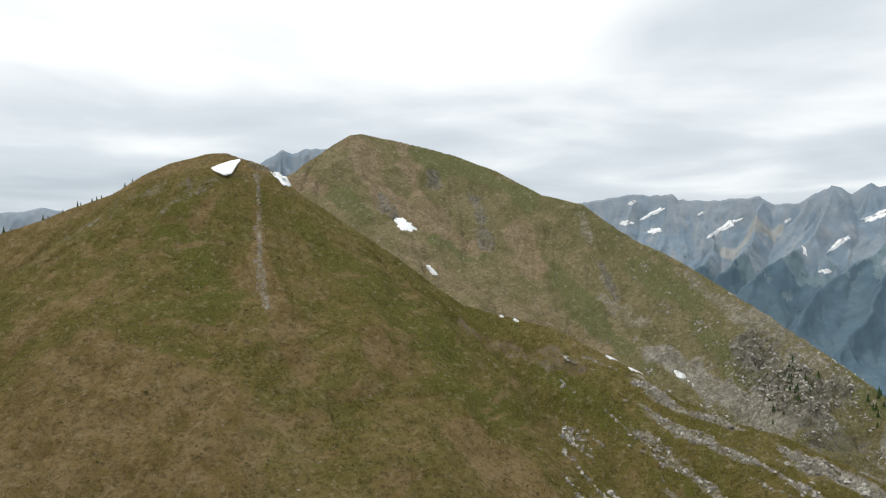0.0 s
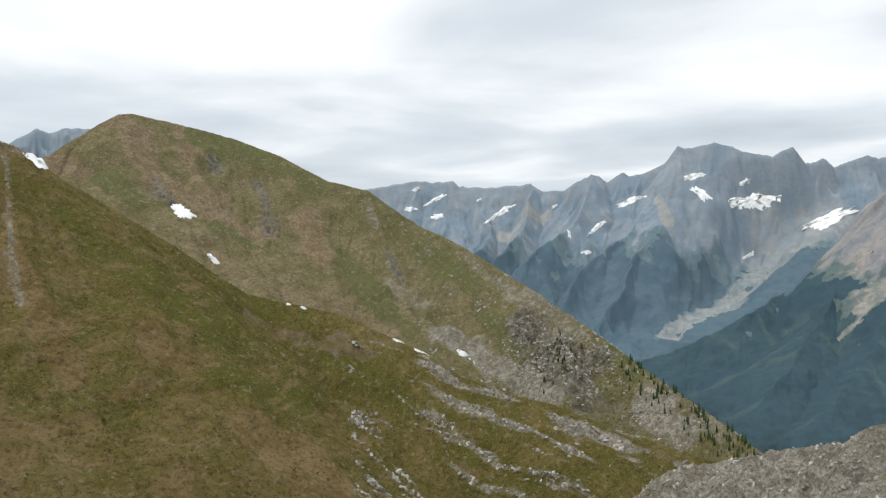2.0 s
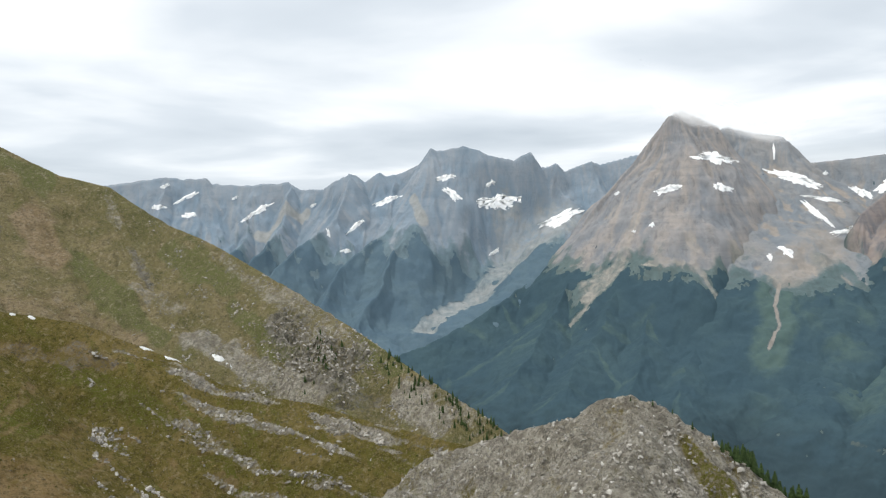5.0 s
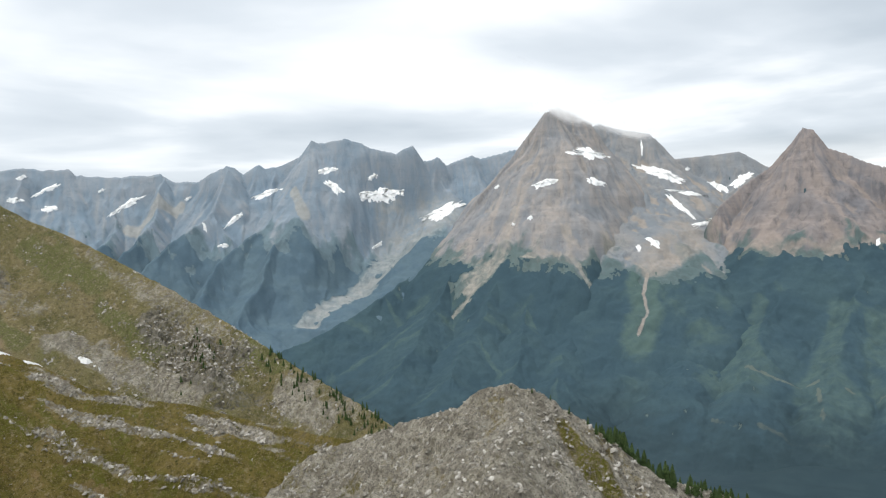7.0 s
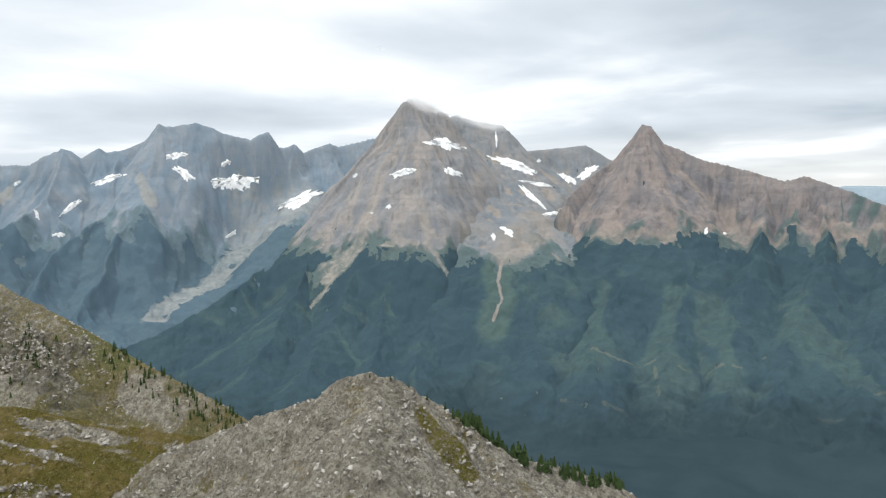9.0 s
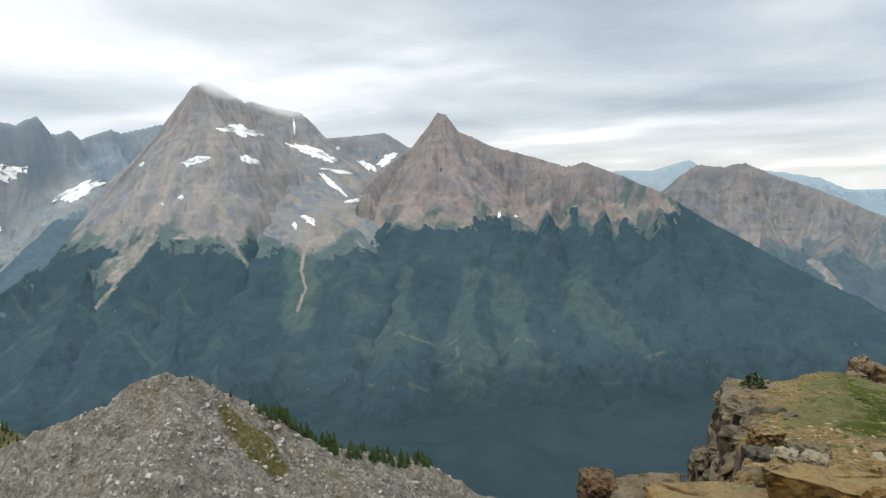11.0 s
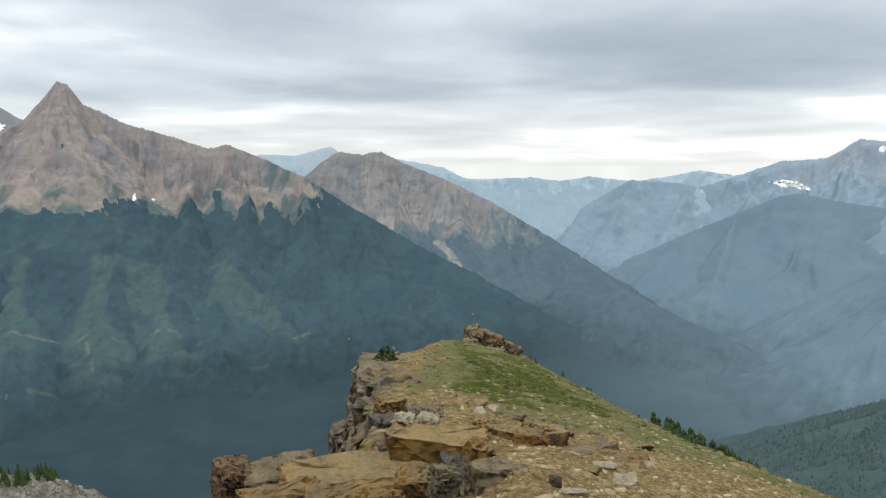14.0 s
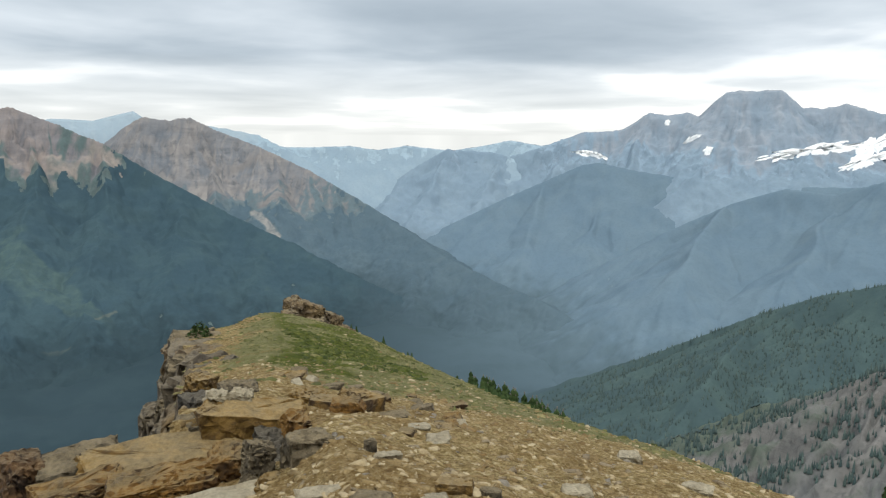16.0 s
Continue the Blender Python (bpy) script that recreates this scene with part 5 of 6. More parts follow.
def block_points(w, d, h, rng, jag=0.18, extra=6):
    pts = []
    for i in (-1, 1):
        for j in (-1, 1):
            for k in (-1, 1):
                pts.append(Vector((i * w / 2 * (1 - jag * rng.random() * 1.4), j * d / 2 * (1 - jag * rng.random() * 1.4), k * h / 2 * (1 - jag * rng.random()))))
    for _ in range(extra):
        a = rng.choice((0, 1, 2))
        p = [(rng.random() - 0.5) * s * 0.8 for s in (w, d, h)]
        p[a] = rng.choice((-0.5, 0.5)) * (w, d, h)[a] * (0.95 + 0.1 * rng.random())
        pts.append(Vector(p))
    return pts


def rock_mat(name, face, stain, dusty, scale=5.0, dust=0.5):
    """Broken rock: stained faces in broad patches and thin seams, with paler grit where it lies flat."""
    m = Mat(name, 0.74, 0.35)
    n1, n2 = m.noise(scale * 0.7, 6, 0.62, 0.8), m.noise(scale * 5, 6, 0.75)
    c = m.mix(m.range(n1, 0.40, 0.58), face, stain)
    c = m.mix(m.range(m.noise(scale * 0.45, 4, 0.6, 0.5), 0.50, 0.62, 0.0, 0.75), c, tuple(min(1, k * 1.35) for k in face))
    c = m.mix(m.range(m.noise(scale * 1.2, 7, 0.7, 0.4, (0.7, 0.7, 3.5)), 0.53, 0.64, 0.0, 0.6), c, tuple(k * 0.55 for k in stain))
    c = m.mix(m.range(n2, 0.5, 0.66, 0.0, 0.5), c, tuple(k * 0.4 for k in stain))
    sep = m.t.nodes.new("ShaderNodeSeparateXYZ")
    m.link(m.geo.outputs["Normal"], sep.inputs[0])
    grit = m.ramp(m.noise(scale * 4.5, 7, 0.75), (0.34, tuple(k * 0.55 for k in dusty)), (0.5, dusty), (0.66, tuple(min(1, k * 1.35) for k in dusty)))
    c = m.mix(m.math("MULTIPLY", m.range(m.math("ADD", sep.outputs[2], m.math("MULTIPLY", m.math("SUBTRACT", n2, 0.5), 0.8)), 0.6, 0.95), dust), c, grit)
    m.color(c)
    m.bump(m.math("ADD", n2, m.math("MULTIPLY", n1, 1.5)), 0.05, 0.8)
    return m.m


# rust stains, their dark tone deepened to make up for weak shadow
RUST = rock_mat("rust_stained_rock", (0.150, 0.074, 0.011), (0.028, 0.014, 0.005), (0.255, 0.185, 0.080), 4.0, dust=0.5)
RUST_DARK = rock_mat("dark_rust_rock", (0.095, 0.050, 0.018), (0.030, 0.018, 0.010), (0.18, 0.13, 0.065))
OCHRE = rock_mat("ochre_rock", (0.175, 0.102, 0.022), (0.045, 0.025, 0.008), (0.300, 0.228, 0.112), 4.0, dust=0.55)
GREY = rock_mat("grey_lichen_rock", (0.130, 0.104, 0.062), (0.046, 0.036, 0.021), (0.23, 0.180, 0.100))
GREY_DARK = rock_mat("dark_slate_rock", (0.066, 0.058, 0.043), (0.030, 0.026, 0.020), (0.16, 0.135, 0.092), dust=0.4)
PALE = rock_mat("pale_tan_rock", (0.30, 0.262, 0.18), (0.18, 0.145, 0.085), (0.38, 0.335, 0.235))
CLIFF = rock_mat("banded_cliff_rock", (0.122, 0.098, 0.063), (0.042, 0.033, 0.022), (0.16, 0.132, 0.086), 3.0, 0.5)
CLIFF_TAN = rock_mat("tan_cliff_rock", (0.150, 0.102, 0.046), (0.054, 0.035, 0.016), (0.18, 0.145, 0.088), 3.0, 0.5)
CRAG = rock_mat("brown_crag_rock", (0.145, 0.100, 0.048), (0.045, 0.031, 0.018), (0.215, 0.175, 0.10), 1.6, 0.6)


def rock(name, place, size, turn, tilt, mat, label, seed, jag=0.2, rough=0.028, bevel=0.012, grain=0.04, group=""):
    rng = random.Random(seed)
    ob = new(name, mesh_of(name, hull(block_points(*size, rng, jag), bevel, seed, rough, grain), mat))
    ob.matrix_world = Matrix.Translation(place) @ Euler((radians(tilt[0]), radians(tilt[1]), radians(turn))).to_matrix().to_4x4()
    return tagged(ob, label, "rock", group)


# the broken ledge on the brink: bearing, distance, height of the middle, size, turn, tilt
LEDGE = "blocks of the broken ledge"
for x, y, top, size, turn, tilt, mat, label, seed in (
    (7.26, 1.20, -1.06, (0.36, 0.55, 0.62), 12, (0, 3), RUST_DARK, "dark rust-stained end block of the ledge", 1),
    (7.18, 0.74, -1.08, (0.72, 0.55, 0.32), 8, (4, -3), GREY, "grey flat-topped block on the rusty ledge", 2),
    (6.58, 0.69, -1.04, (0.72, 0.42, 0.40), 7, (3, -4), RUST, "rust-orange slab at the front of the ledge", 3),
    (6.38, 0.03, -0.98, (0.92, 0.44, 0.40), 4, (3, -3), RUST, "long rust-orange slab at the front of the ledge", 4),
    (6.95, 0.10, -1.02, (1.50, 0.80, 0.34), 8, (2, -3), OCHRE, "broad layered slab with pale grit on top", 5),
    (6.55, -0.48, -0.92, (0.34, 0.52, 0.42), -6, (0, -4), RUST, "rust-orange block beside the gap in the ledge", 6),
    (6.02, -0.66, -0.70, (0.22, 0.26, 0.52), 18, (-8, 10), GREY, "upright grey-brown slab in the gap", 7),
    (6.78, -0.85, -0.94, (0.28, 0.34, 0.12), 10, (8, 6), GREY_DARK, "dark slate slab wedged in the gap", 8),
    (6.43, -0.87, -0.95, (0.24, 0.26, 0.26), 35, (12, -16), GREY_DARK, "dark wedge of rock in the gap", 9),
    (5.92, -1.04, -0.62, (0.38, 0.42, 0.58), 14, (-6, 6), GREY, "grey boulder with a tan top beside the gap", 10),
    (5.76, -0.80, -0.92, (0.42, 0.30, 0.24), -8, (5, 8), OCHRE, "ochre boulder at the foot of the gap", 11),
    (7.15, -0.76, -0.80, (1.05, 0.50, 0.30), 2, (3, 8), OCHRE, "long ochre slab behind the ledge", 12),
    (7.40, -0.25, -0.95, (0.30, 0.42, 0.42), 20, (0, -8), GREY, "grey-green rounded rock on the brink", 13),
    (7.37, -0.44, -0.72, (0.24, 0.28, 0.12), 5, (2, 4), PALE, "pale tan slab lying on the ochre slab", 14),
    (7.36, -0.66, -0.73, (0.25, 0.26, 0.11), -7, (3, 5), PALE, "pale tan slab lying on the ochre slab", 15),
    (6.81, -1.09, -0.80, (0.26, 0.36, 0.32), 12, (0, 10), RUST, "rusty block at the end of the ochre slab", 16),
    (5.66, -0.45, -0.93, (1.20, 0.50, 0.20), 3, (-3, -3), PALE, "pale weathered slab at the foot of the ledge", 17),
    (5.85, 0.45, -1.12, (1.00, 0.50, 0.20), 8, (-3, -6), PALE, "pale weathered slab at the foot of the ledge", 18),
    (8.46, -0.72, -1.00, (0.48, 0.42, 0.26), 4, (2, 4), GREY, "grey slab with a rusty edge on the brink", 20),
    (8.88, -0.34, -1.00, (0.28, 0.34, 0.30), 30, (0, 6), OCHRE, "small ochre block on the brink", 21),
    (8.28, -0.28, -1.02, (0.34, 0.50, 0.95), 15, (0, 0), GREY_DARK, "dark rock face below the brink", 22),
    (8.17, -1.44, -1.08, (0.40, 0.40, 0.30), -10, (0, 8), OCHRE, "small ochre block on the brink", 23),
    (7.88, -1.90, -1.03, (0.38, 0.36, 0.26), 25, (0, 8), OCHRE, "small ochre block on the brink", 24),
    (7.73, -1.62, -1.05, (0.24, 0.26, 0.22), -15, (0, 12), RUST, "small rusty block on the brink", 25),
):
    az = math.degrees(math.atan2(x, y))
    rock("ledge_block", (x, y, top - size[2] / 2), size, -az + turn, tilt, mat, label, seed, group=LEDGE)

# loose rocks on the gravel
for az, d, size, turn, mat, label, seed in (
    (106.1, 5.65, (0.24, 0.12, 0.05), 10, PALE, "flat white stone on the gravel", 31), (104.7, 5.75, (0.09, 0.08, 0.14), 30, GREY, "small upright grey stone on the gravel", 32),
    (111.3, 4.85, (0.30, 0.16, 0.11), -6, OCHRE, "flat brown rock half sunk in the gravel", 33), (114.0, 4.85, (0.16, 0.12, 0.07), 12, GREY, "small grey rock on the gravel", 34),
    (109.7, 4.65, (0.22, 0.18, 0.05), 0, PALE, "flat white stone on the gravel", 35), (103.0, 7.4, (0.36, 0.26, 0.22), 15, RUST, "rusty rock on the gravel", 36),
    (101.5, 7.8, (0.5, 0.3, 0.2), -20, OCHRE, "ochre rock on the gravel", 37), (104.3, 8.0, (0.45, 0.3, 0.22), 30, OCHRE, "ochre rock on the gravel", 38),
    (120.5, 5.6, (0.26, 0.18, 0.06), 10, PALE, "flat white stone on the gravel", 39), (118, 4.3, (0.34, 0.26, 0.08), 20, GREY, "flat grey rock on the gravel", 40),
    (101.0, 4.75, (0.34, 0.20, 0.045), 0, PALE, "broad pale stone on the gravel", 41), (97.5, 4.85, (0.30, 0.18, 0.045), 12, PALE, "broad pale stone on the gravel", 42), (105.0, 4.45, (0.26, 0.18, 0.05), -12, GREY, "flat grey rock on the gravel", 43),
    (129.5, 7.4, (0.30, 0.22, 0.09), -12, PALE, "pale rock on the brow of the ridge", 44), (124.6, 8.5, (0.3, 0.24, 0.12), 5, PALE, "pale rock on the brow of the ridge", 45),
):
    p = on_ridge(az, d)
    rock("stone", (p.x, p.y, p.z + size[2] * 0.2), size, -az + turn, (0, 0), mat, label, seed, 0.3, 0.008, 0.008, 0.03, "loose stones on the gravel")

# tilted slabs breaking out of the gravel behind the ledge
slab_rng = random.Random(41)
for i in range(30):
    az, d = 97.5 + 15 * slab_rng.random(), 6.6 + 3.8 * slab_rng.random()
    size = (0.14 + 0.34 * slab_rng.random() ** 2, 0.12 + 0.2 * slab_rng.random(), 0.04 + 0.06 * slab_rng.random())
    p = on_ridge(az, d)
    kind, words = ((OCHRE, "ochre flat rock"), (GREY, "grey-brown flat rock"), (PALE, "pale tan flat rock"), (OCHRE, "ochre flat rock"), (RUST, "rusty flat rock"), (GREY, "grey-brown flat rock"))[i % 6]
    rock("flat_rock", (p.x, p.y, p.z - size[2] * 0.12), size, -az + slab_rng.uniform(-30, 30), (slab_rng.uniform(-8, 14), slab_rng.uniform(-14, 8)), kind, words + " breaking out of the gravel", 200 + i, 0.3, 0.012, 0.008, 0.06, "flat rocks in the gravel")

# the cliff below the brink, in upright bands
rng = random.Random(5)
for i in range(60):
    u_c = 8.6 + 15.0 * (i / 60) ** 0.85
    e = 1.1 + 0.125 * max(0.0, min(u_c - 7.5, 15.5))
    row = i % 3
    w = 0.55 + 0.65 * rng.random() + 0.02 * u_c
    h = 2.2 + 2.6 * rng.random()
    out = -0.85 + 0.32 * row + 0.16 * rng.random()
    x, y = u_c * UX + (-(e + out)) * UY, u_c * UY - (-(e + out)) * UX
    top = -0.05 * u_c - 0.150 * (u_c - 4) - 0.12 - row * (0.7 + 0.7 * rng.random()) - 0.22 * rng.random()
    ob = new("cliff_rock", mesh_of("cliff_rock", hull(block_points(w, w * 0.9, h, rng, 0.2, 5), 0.03, i, 0.13, 0.12), (CLIFF, CLIFF, GREY, CLIFF_TAN)[rng.randrange(4)]))
    ob.matrix_world = Matrix.Translation((x, y, top - h / 2)) @ Euler((radians(rng.uniform(-5, 5)), radians(rng.uniform(-5, 5)), radians(-AXIS + rng.uniform(-18, 18)))).to_matrix().to_4x4()
    ob.parent = ridge

# the crag at the end of the ridge
for az, d, size, z, turn, tilt, seed in ((98.9, 35.0, (0.9, 1.3, 1.5), -6.55, 20, (5, -10), 51), (99.8, 35.2, (1.3, 1.4, 1.4), -6.75, 0, (0, 14), 52), (101.0, 35.3, (1.4, 1.4, 1.2), -7.15, 40, (0, 24), 53),
                                          (98.4, 34.2, (0.9, 1.0, 0.8), -6.6, 10, (0, 0), 54), (102.2, 35.5, (1.4, 1.3, 1.0), -7.75, 15, (0, 25), 55), (100.2, 33.8, (1.2, 0.9, 0.8), -6.95, 5, (8, 6), 56), (103.4, 35.5, (1.2, 1.2, 0.8), -8.3, 35, (0, 25), 57)):
    p = on_ridge(az, d)
    rock("crag_rock", (p.x, p.y, z), size, -az + turn, tilt, CRAG if seed != 52 else CLIFF_TAN, "rust-brown crag at the end of the ridge", seed, 0.25, 0.09, 0.04, 0.12, "crag at the end of the ridge")

# gravel: flat chips, the nearest as pieces of their own
CHIP = rubble_mat("tan_stone_chips", (0.15, 0.098, 0.040), (0.25, 0.182, 0.085), (0.42, 0.35, 0.22), 9.0)


def chip_arrays(count, seed, place, size):
    """Flat six-sided chips at many places, as points and triangles."""
    r = np.random.RandomState(seed)
    x, y, z = place(r, count)
    s = size(r, count)
    th = np.arange(6) * math.pi / 3
    ring = 1 + 0.6 * (r.rand(count, 6) - 0.5) * 2
    turn, flat = r.rand(count) * 6.28, 0.32 + 0.45 * r.rand(count)
    px, py = np.cos(th + 0 * ring) * ring, np.sin(th) * ring * flat[:, None]
    ca, sa = np.cos(turn)[:, None], np.sin(turn)[:, None]
    gx, gy = (px * ca - py * sa) * s[:, None], (px * sa + py * ca) * s[:, None]
    lean = (r.rand(count, 2) - 0.5) * 0.45
    up = s * (0.12 + 0.22 * r.rand(count))
    tilt = gx * lean[:, :1] + gy * lean[:, 1:]
    low = np.stack([gx * 1.05, gy * 1.05, tilt - up[:, None] * 0.7], -1)
    top = np.stack([gx * 0.8, gy * 0.8, tilt + up[:, None] * (0.55 + 0.4 * r.rand(count, 6))], -1)
    co = np.concatenate([low, top], 1) + np.stack([x, y, z], -1)[:, None, :]
    f = [(6, 7, 8), (6, 8, 9), (6, 9, 10), (6, 10, 11)]
    for i in range(6):
        j = (i + 1) % 6
        f += [(i, j, 6 + j), (i, 6 + j, 6 + i)]
    tri = np.array(f)[None] + (np.arange(count) * 12)[:, None, None]
    return co.reshape(-1, 3), tri.reshape(-1, 3)


def tri_mesh(name, co, tri, mat):
    me = bpy.data.meshes.new(name)
    me.vertices.add(len(co))
    me.vertices.foreach_set("co", co.astype(np.float32).ravel())
    me.loops.add(tri.size)
    me.loops.foreach_set("vertex_index", tri.astype(np.int32).ravel())
    me.polygons.add(len(tri))
    me.polygons.foreach_set("loop_start", np.arange(0, tri.size, 3, dtype=np.int32))
    me.update(calc_edges=True)
    me.materials.append(mat)
    return me


def on_gravel(r, count):
    az = np.radians(76 + 74 * r.rand(count))
    d = 3.2 * np.exp(r.rand(count) ** 1.25 * math.log(13 / 3.2))
    x, y = d * np.sin(az), d * np.cos(az)
    z, u, v = ridge_height(x, y)
    return x, y, z


co, tri = chip_arrays(26000, 3, on_gravel, lambda r, n: 0.007 + 0.052 * r.rand(n) ** 4.5)
part("gravel", tri_mesh("gravel", co, tri, CHIP), ridge, "tan and cream stone chips", "stuff")


def on_slope_stones(r, count):
    u, v = 9 + 30 * r.rand(count), -2 + 16 * r.rand(count)
    x, y = u * UX + v * UY, u * UY - v * UX
    return x, y, ridge_height(x, y)[0]


co, tri = chip_arrays(260, 4, on_slope_stones, lambda r, n: 0.02 + 0.08 * r.rand(n) ** 3)
part("turf_gravel", tri_mesh("turf_gravel", co, tri, CHIP), ridge, "small pale stones in the turf", "stuff")
TUFT = rubble_mat("ridge_tufts", (0.055, 0.062, 0.016), (0.125, 0.122, 0.044), (0.23, 0.20, 0.09), 6.0)
co, tri = chip_arrays(9000, 6, on_slope_stones, lambda r, n: 0.02 + 0.075 * r.rand(n) ** 2)
part("grass_tufts", tri_mesh("grass_tufts", co, tri, TUFT), ridge, "short green and straw grass tufts", "stuff")


def on_heath(r, count):
    a, q = r.rand(count) * 6.283, np.sqrt(r.rand(count))
    u, v = 17 + 4.8 * q * np.cos(a), 1.6 + 1.3 * q * np.sin(a) + 0.35 * np.sin(3.1 * a)
    x, y = u * UX + v * UY, u * UY - v * UX
    return x, y, ridge_height(x, y)[0]


HEATH = rubble_mat("heath_sprigs", (0.032, 0.045, 0.008), (0.060, 0.073, 0.012), (0.10, 0.108, 0.024), 6.0)
co, tri = chip_arrays(2600, 8, on_heath, lambda r, n: 0.03 + 0.08 * r.rand(n) ** 2)
part("heath_cover", tri_mesh("heath_cover", co, tri, HEATH), ridge, "low bright green heath", "stuff")
chip_rng = np.random.RandomState(9)
chip_kinds = []
CHIP_PIECE = rock_mat("stone_piece", (0.25, 0.19, 0.108), (0.15, 0.102, 0.05), (0.32, 0.262, 0.168), 14.0)
CHIP_PIECE_GREY = rock_mat("grey_stone_piece", (0.205, 0.178, 0.135), (0.12, 0.095, 0.066), (0.32, 0.285, 0.22), 14.0)
for k in range(10):
    co, tri = chip_arrays(1, 40 + k, lambda r, n: (np.zeros(1), np.zeros(1), np.zeros(1)), lambda r, n: np.array([1.0]))
    chip_kinds.append(tri_mesh("stone_chip", co, tri, (CHIP_PIECE, CHIP_PIECE_GREY)[k % 3 == 2]))
for k in range(290):
    az, d = 80 + 60 * chip_rng.rand(), 3.8 * math.exp(chip_rng.rand() * math.log(2.3))
    p = on_ridge(az, d)
    ob = new("stone_chip", chip_kinds[k % 10])
    ob.matrix_world = Matrix.Translation(p) @ Euler((0, 0, chip_rng.rand() * 6.28)).to_matrix().to_4x4() @ Matrix.Diagonal((*([0.022 + 0.07 * chip_rng.rand() ** 2.5] * 3), 1))
    ob.parent = ridge


# ================= rubble on the hills =================
def strew(parent, land, count, seed, az, r, weight, size, name, label, mat):
    """Broken rock lying on a hill, thicker where the weight is high."""
    rs = np.random.RandomState(seed)
    a, d = np.radians(az[0] + (az[1] - az[0]) * rs.rand(count * 8)), r[0] + (r[1] - r[0]) * rs.rand(count * 8)
    x, y = d * np.sin(a), d * np.cos(a)
    z, S, D, fl = land.at(x, y)
    pick = np.nonzero(rs.rand(len(x)) < weight(x, y, z, S, D))[0][:count]
    x, y, z = x[pick], y[pick], z[pick]
    co, tri = chip_arrays(len(x), seed + 1, lambda q, n: (x, y, z), lambda q, n: size[0] + (size[1] - size[0]) * q.rand(n) ** 3)
    co[:, 2] = co[:, 2] + (co[:, 2] - np.repeat(z, 12)) * 0.9
    return part(name, tri_mesh(name, co, tri, mat), parent, label, "stuff")


MAT_TUSSOCK = rubble_mat("grass_tussocks", (0.055, 0.058, 0.012), (0.115, 0.10, 0.024), (0.24, 0.18, 0.075), 1.5)
strew(hill, HILL, 15000, 21, (-34, 40), (120, 296), lambda x, y, z, S, D: 0.10 + 0.6 * smooth(-0.15, 0.35, fbm(x / 9, y / 9, 4, 97)), (0.10, 0.50), "tussock_cover", "olive and straw grass tussocks", MAT_TUSSOCK)
MAT_HILLSTONE = rubble_mat("hill_stones", (0.120, 0.094, 0.057), (0.204, 0.171, 0.120), (0.360, 0.325, 0.260), 1.2)


def hill_weight(x, y, z, S, D):
    east = np.degrees(np.arctan2(x, y))
    clump = smooth(0.0, 0.4, fbm(x / 12, y / 12, 3, 91))
    return 0.03 + 0.12 * clump + 0.6 * smooth(0.12, 0.40, spur_bands(x, y)) * smooth(3, 14, east)


strew(hill, HILL, 9000, 11, (-34, 41), (120, 300), hill_weight, (0.07, 0.42), "stone_scatter", "grey and tan stones scattered over the grass", MAT_HILLSTONE)
strew(hill, HILL, 8000, 13, (9, 41), (130, 262), lambda x, y, z, S, D: 0.01 + 0.9 * smooth(0.16, 0.40, spur_bands(x, y)), (0.12, 1.0), "boulder_field", "pale boulders along the rocky spur", MAT_RUBBLE)
strew(hill, HILL, 700, 15, (-14.6, -12.6), (240, 300), lambda x, y, z, S, D: 0.4 * smooth(7, 1, D), (0.2, 0.8), "rib_rubble", "grey broken rocks on a rib", MAT_HILLSTONE)
strew(knoll, KNOLL, 17000, 17, (30, 72), (100, 226), lambda x, y, z, S, D: 0.25 + 0.5 * smooth(-0.2, 0.3, fbm(x / 10, y / 10, 3, 93)), (0.14, 0.85), "talus", "grey broken talus", MAT_RUBBLE)


def hill2_weight(x, y, z, S, D):
    east = np.degrees(np.arctan2(x, y))
    cliff = smooth(34, 14, np.hypot((x - 234) * 0.86 + (y - 515) * 0.5, ((y - 515) * 0.86 - (x - 234) * 0.5) * 0.45))
    return np.clip(0.75 * smooth(10, 17, east) * smooth(0.10, 0.4, fbm(x / 16, y / 16, 4, 92)) + 0.5 * cliff, 0, 1)


strew(hill2, HILL2, 11000, 19, (9, 41), (400, 760), hill2_weight, (0.25, 1.4), "broken_rock", "grey broken rock and crags", MAT_RUBBLE)


# ================= trees =================
def needle_mat(name, a, b):
    m = Mat(name, 0.9, 0.15)
    info = m.t.nodes.new("ShaderNodeObjectInfo").outputs["Random"]
    c = m.mix(m.range(m.noise(2.5, 4, 0.7), 0.35, 0.65), a, b)
    c = m.mix(m.math("MULTIPLY", info, 0.5), c, tuple(k * 0.5 for k in a))
    m.color(c)
    return m.m


BARK = Mat("grey_bark", 0.95, 0.1)
BARK.color(BARK.mix(BARK.range(BARK.noise(12, 5, 0.7, 0, (1, 1, 0.2)), 0.4, 0.6), (0.12, 0.095, 0.075), (0.22, 0.19, 0.16)))
NEEDLES = needle_mat("conifer_needles", (0.035, 0.065, 0.022), (0.07, 0.105, 0.035))


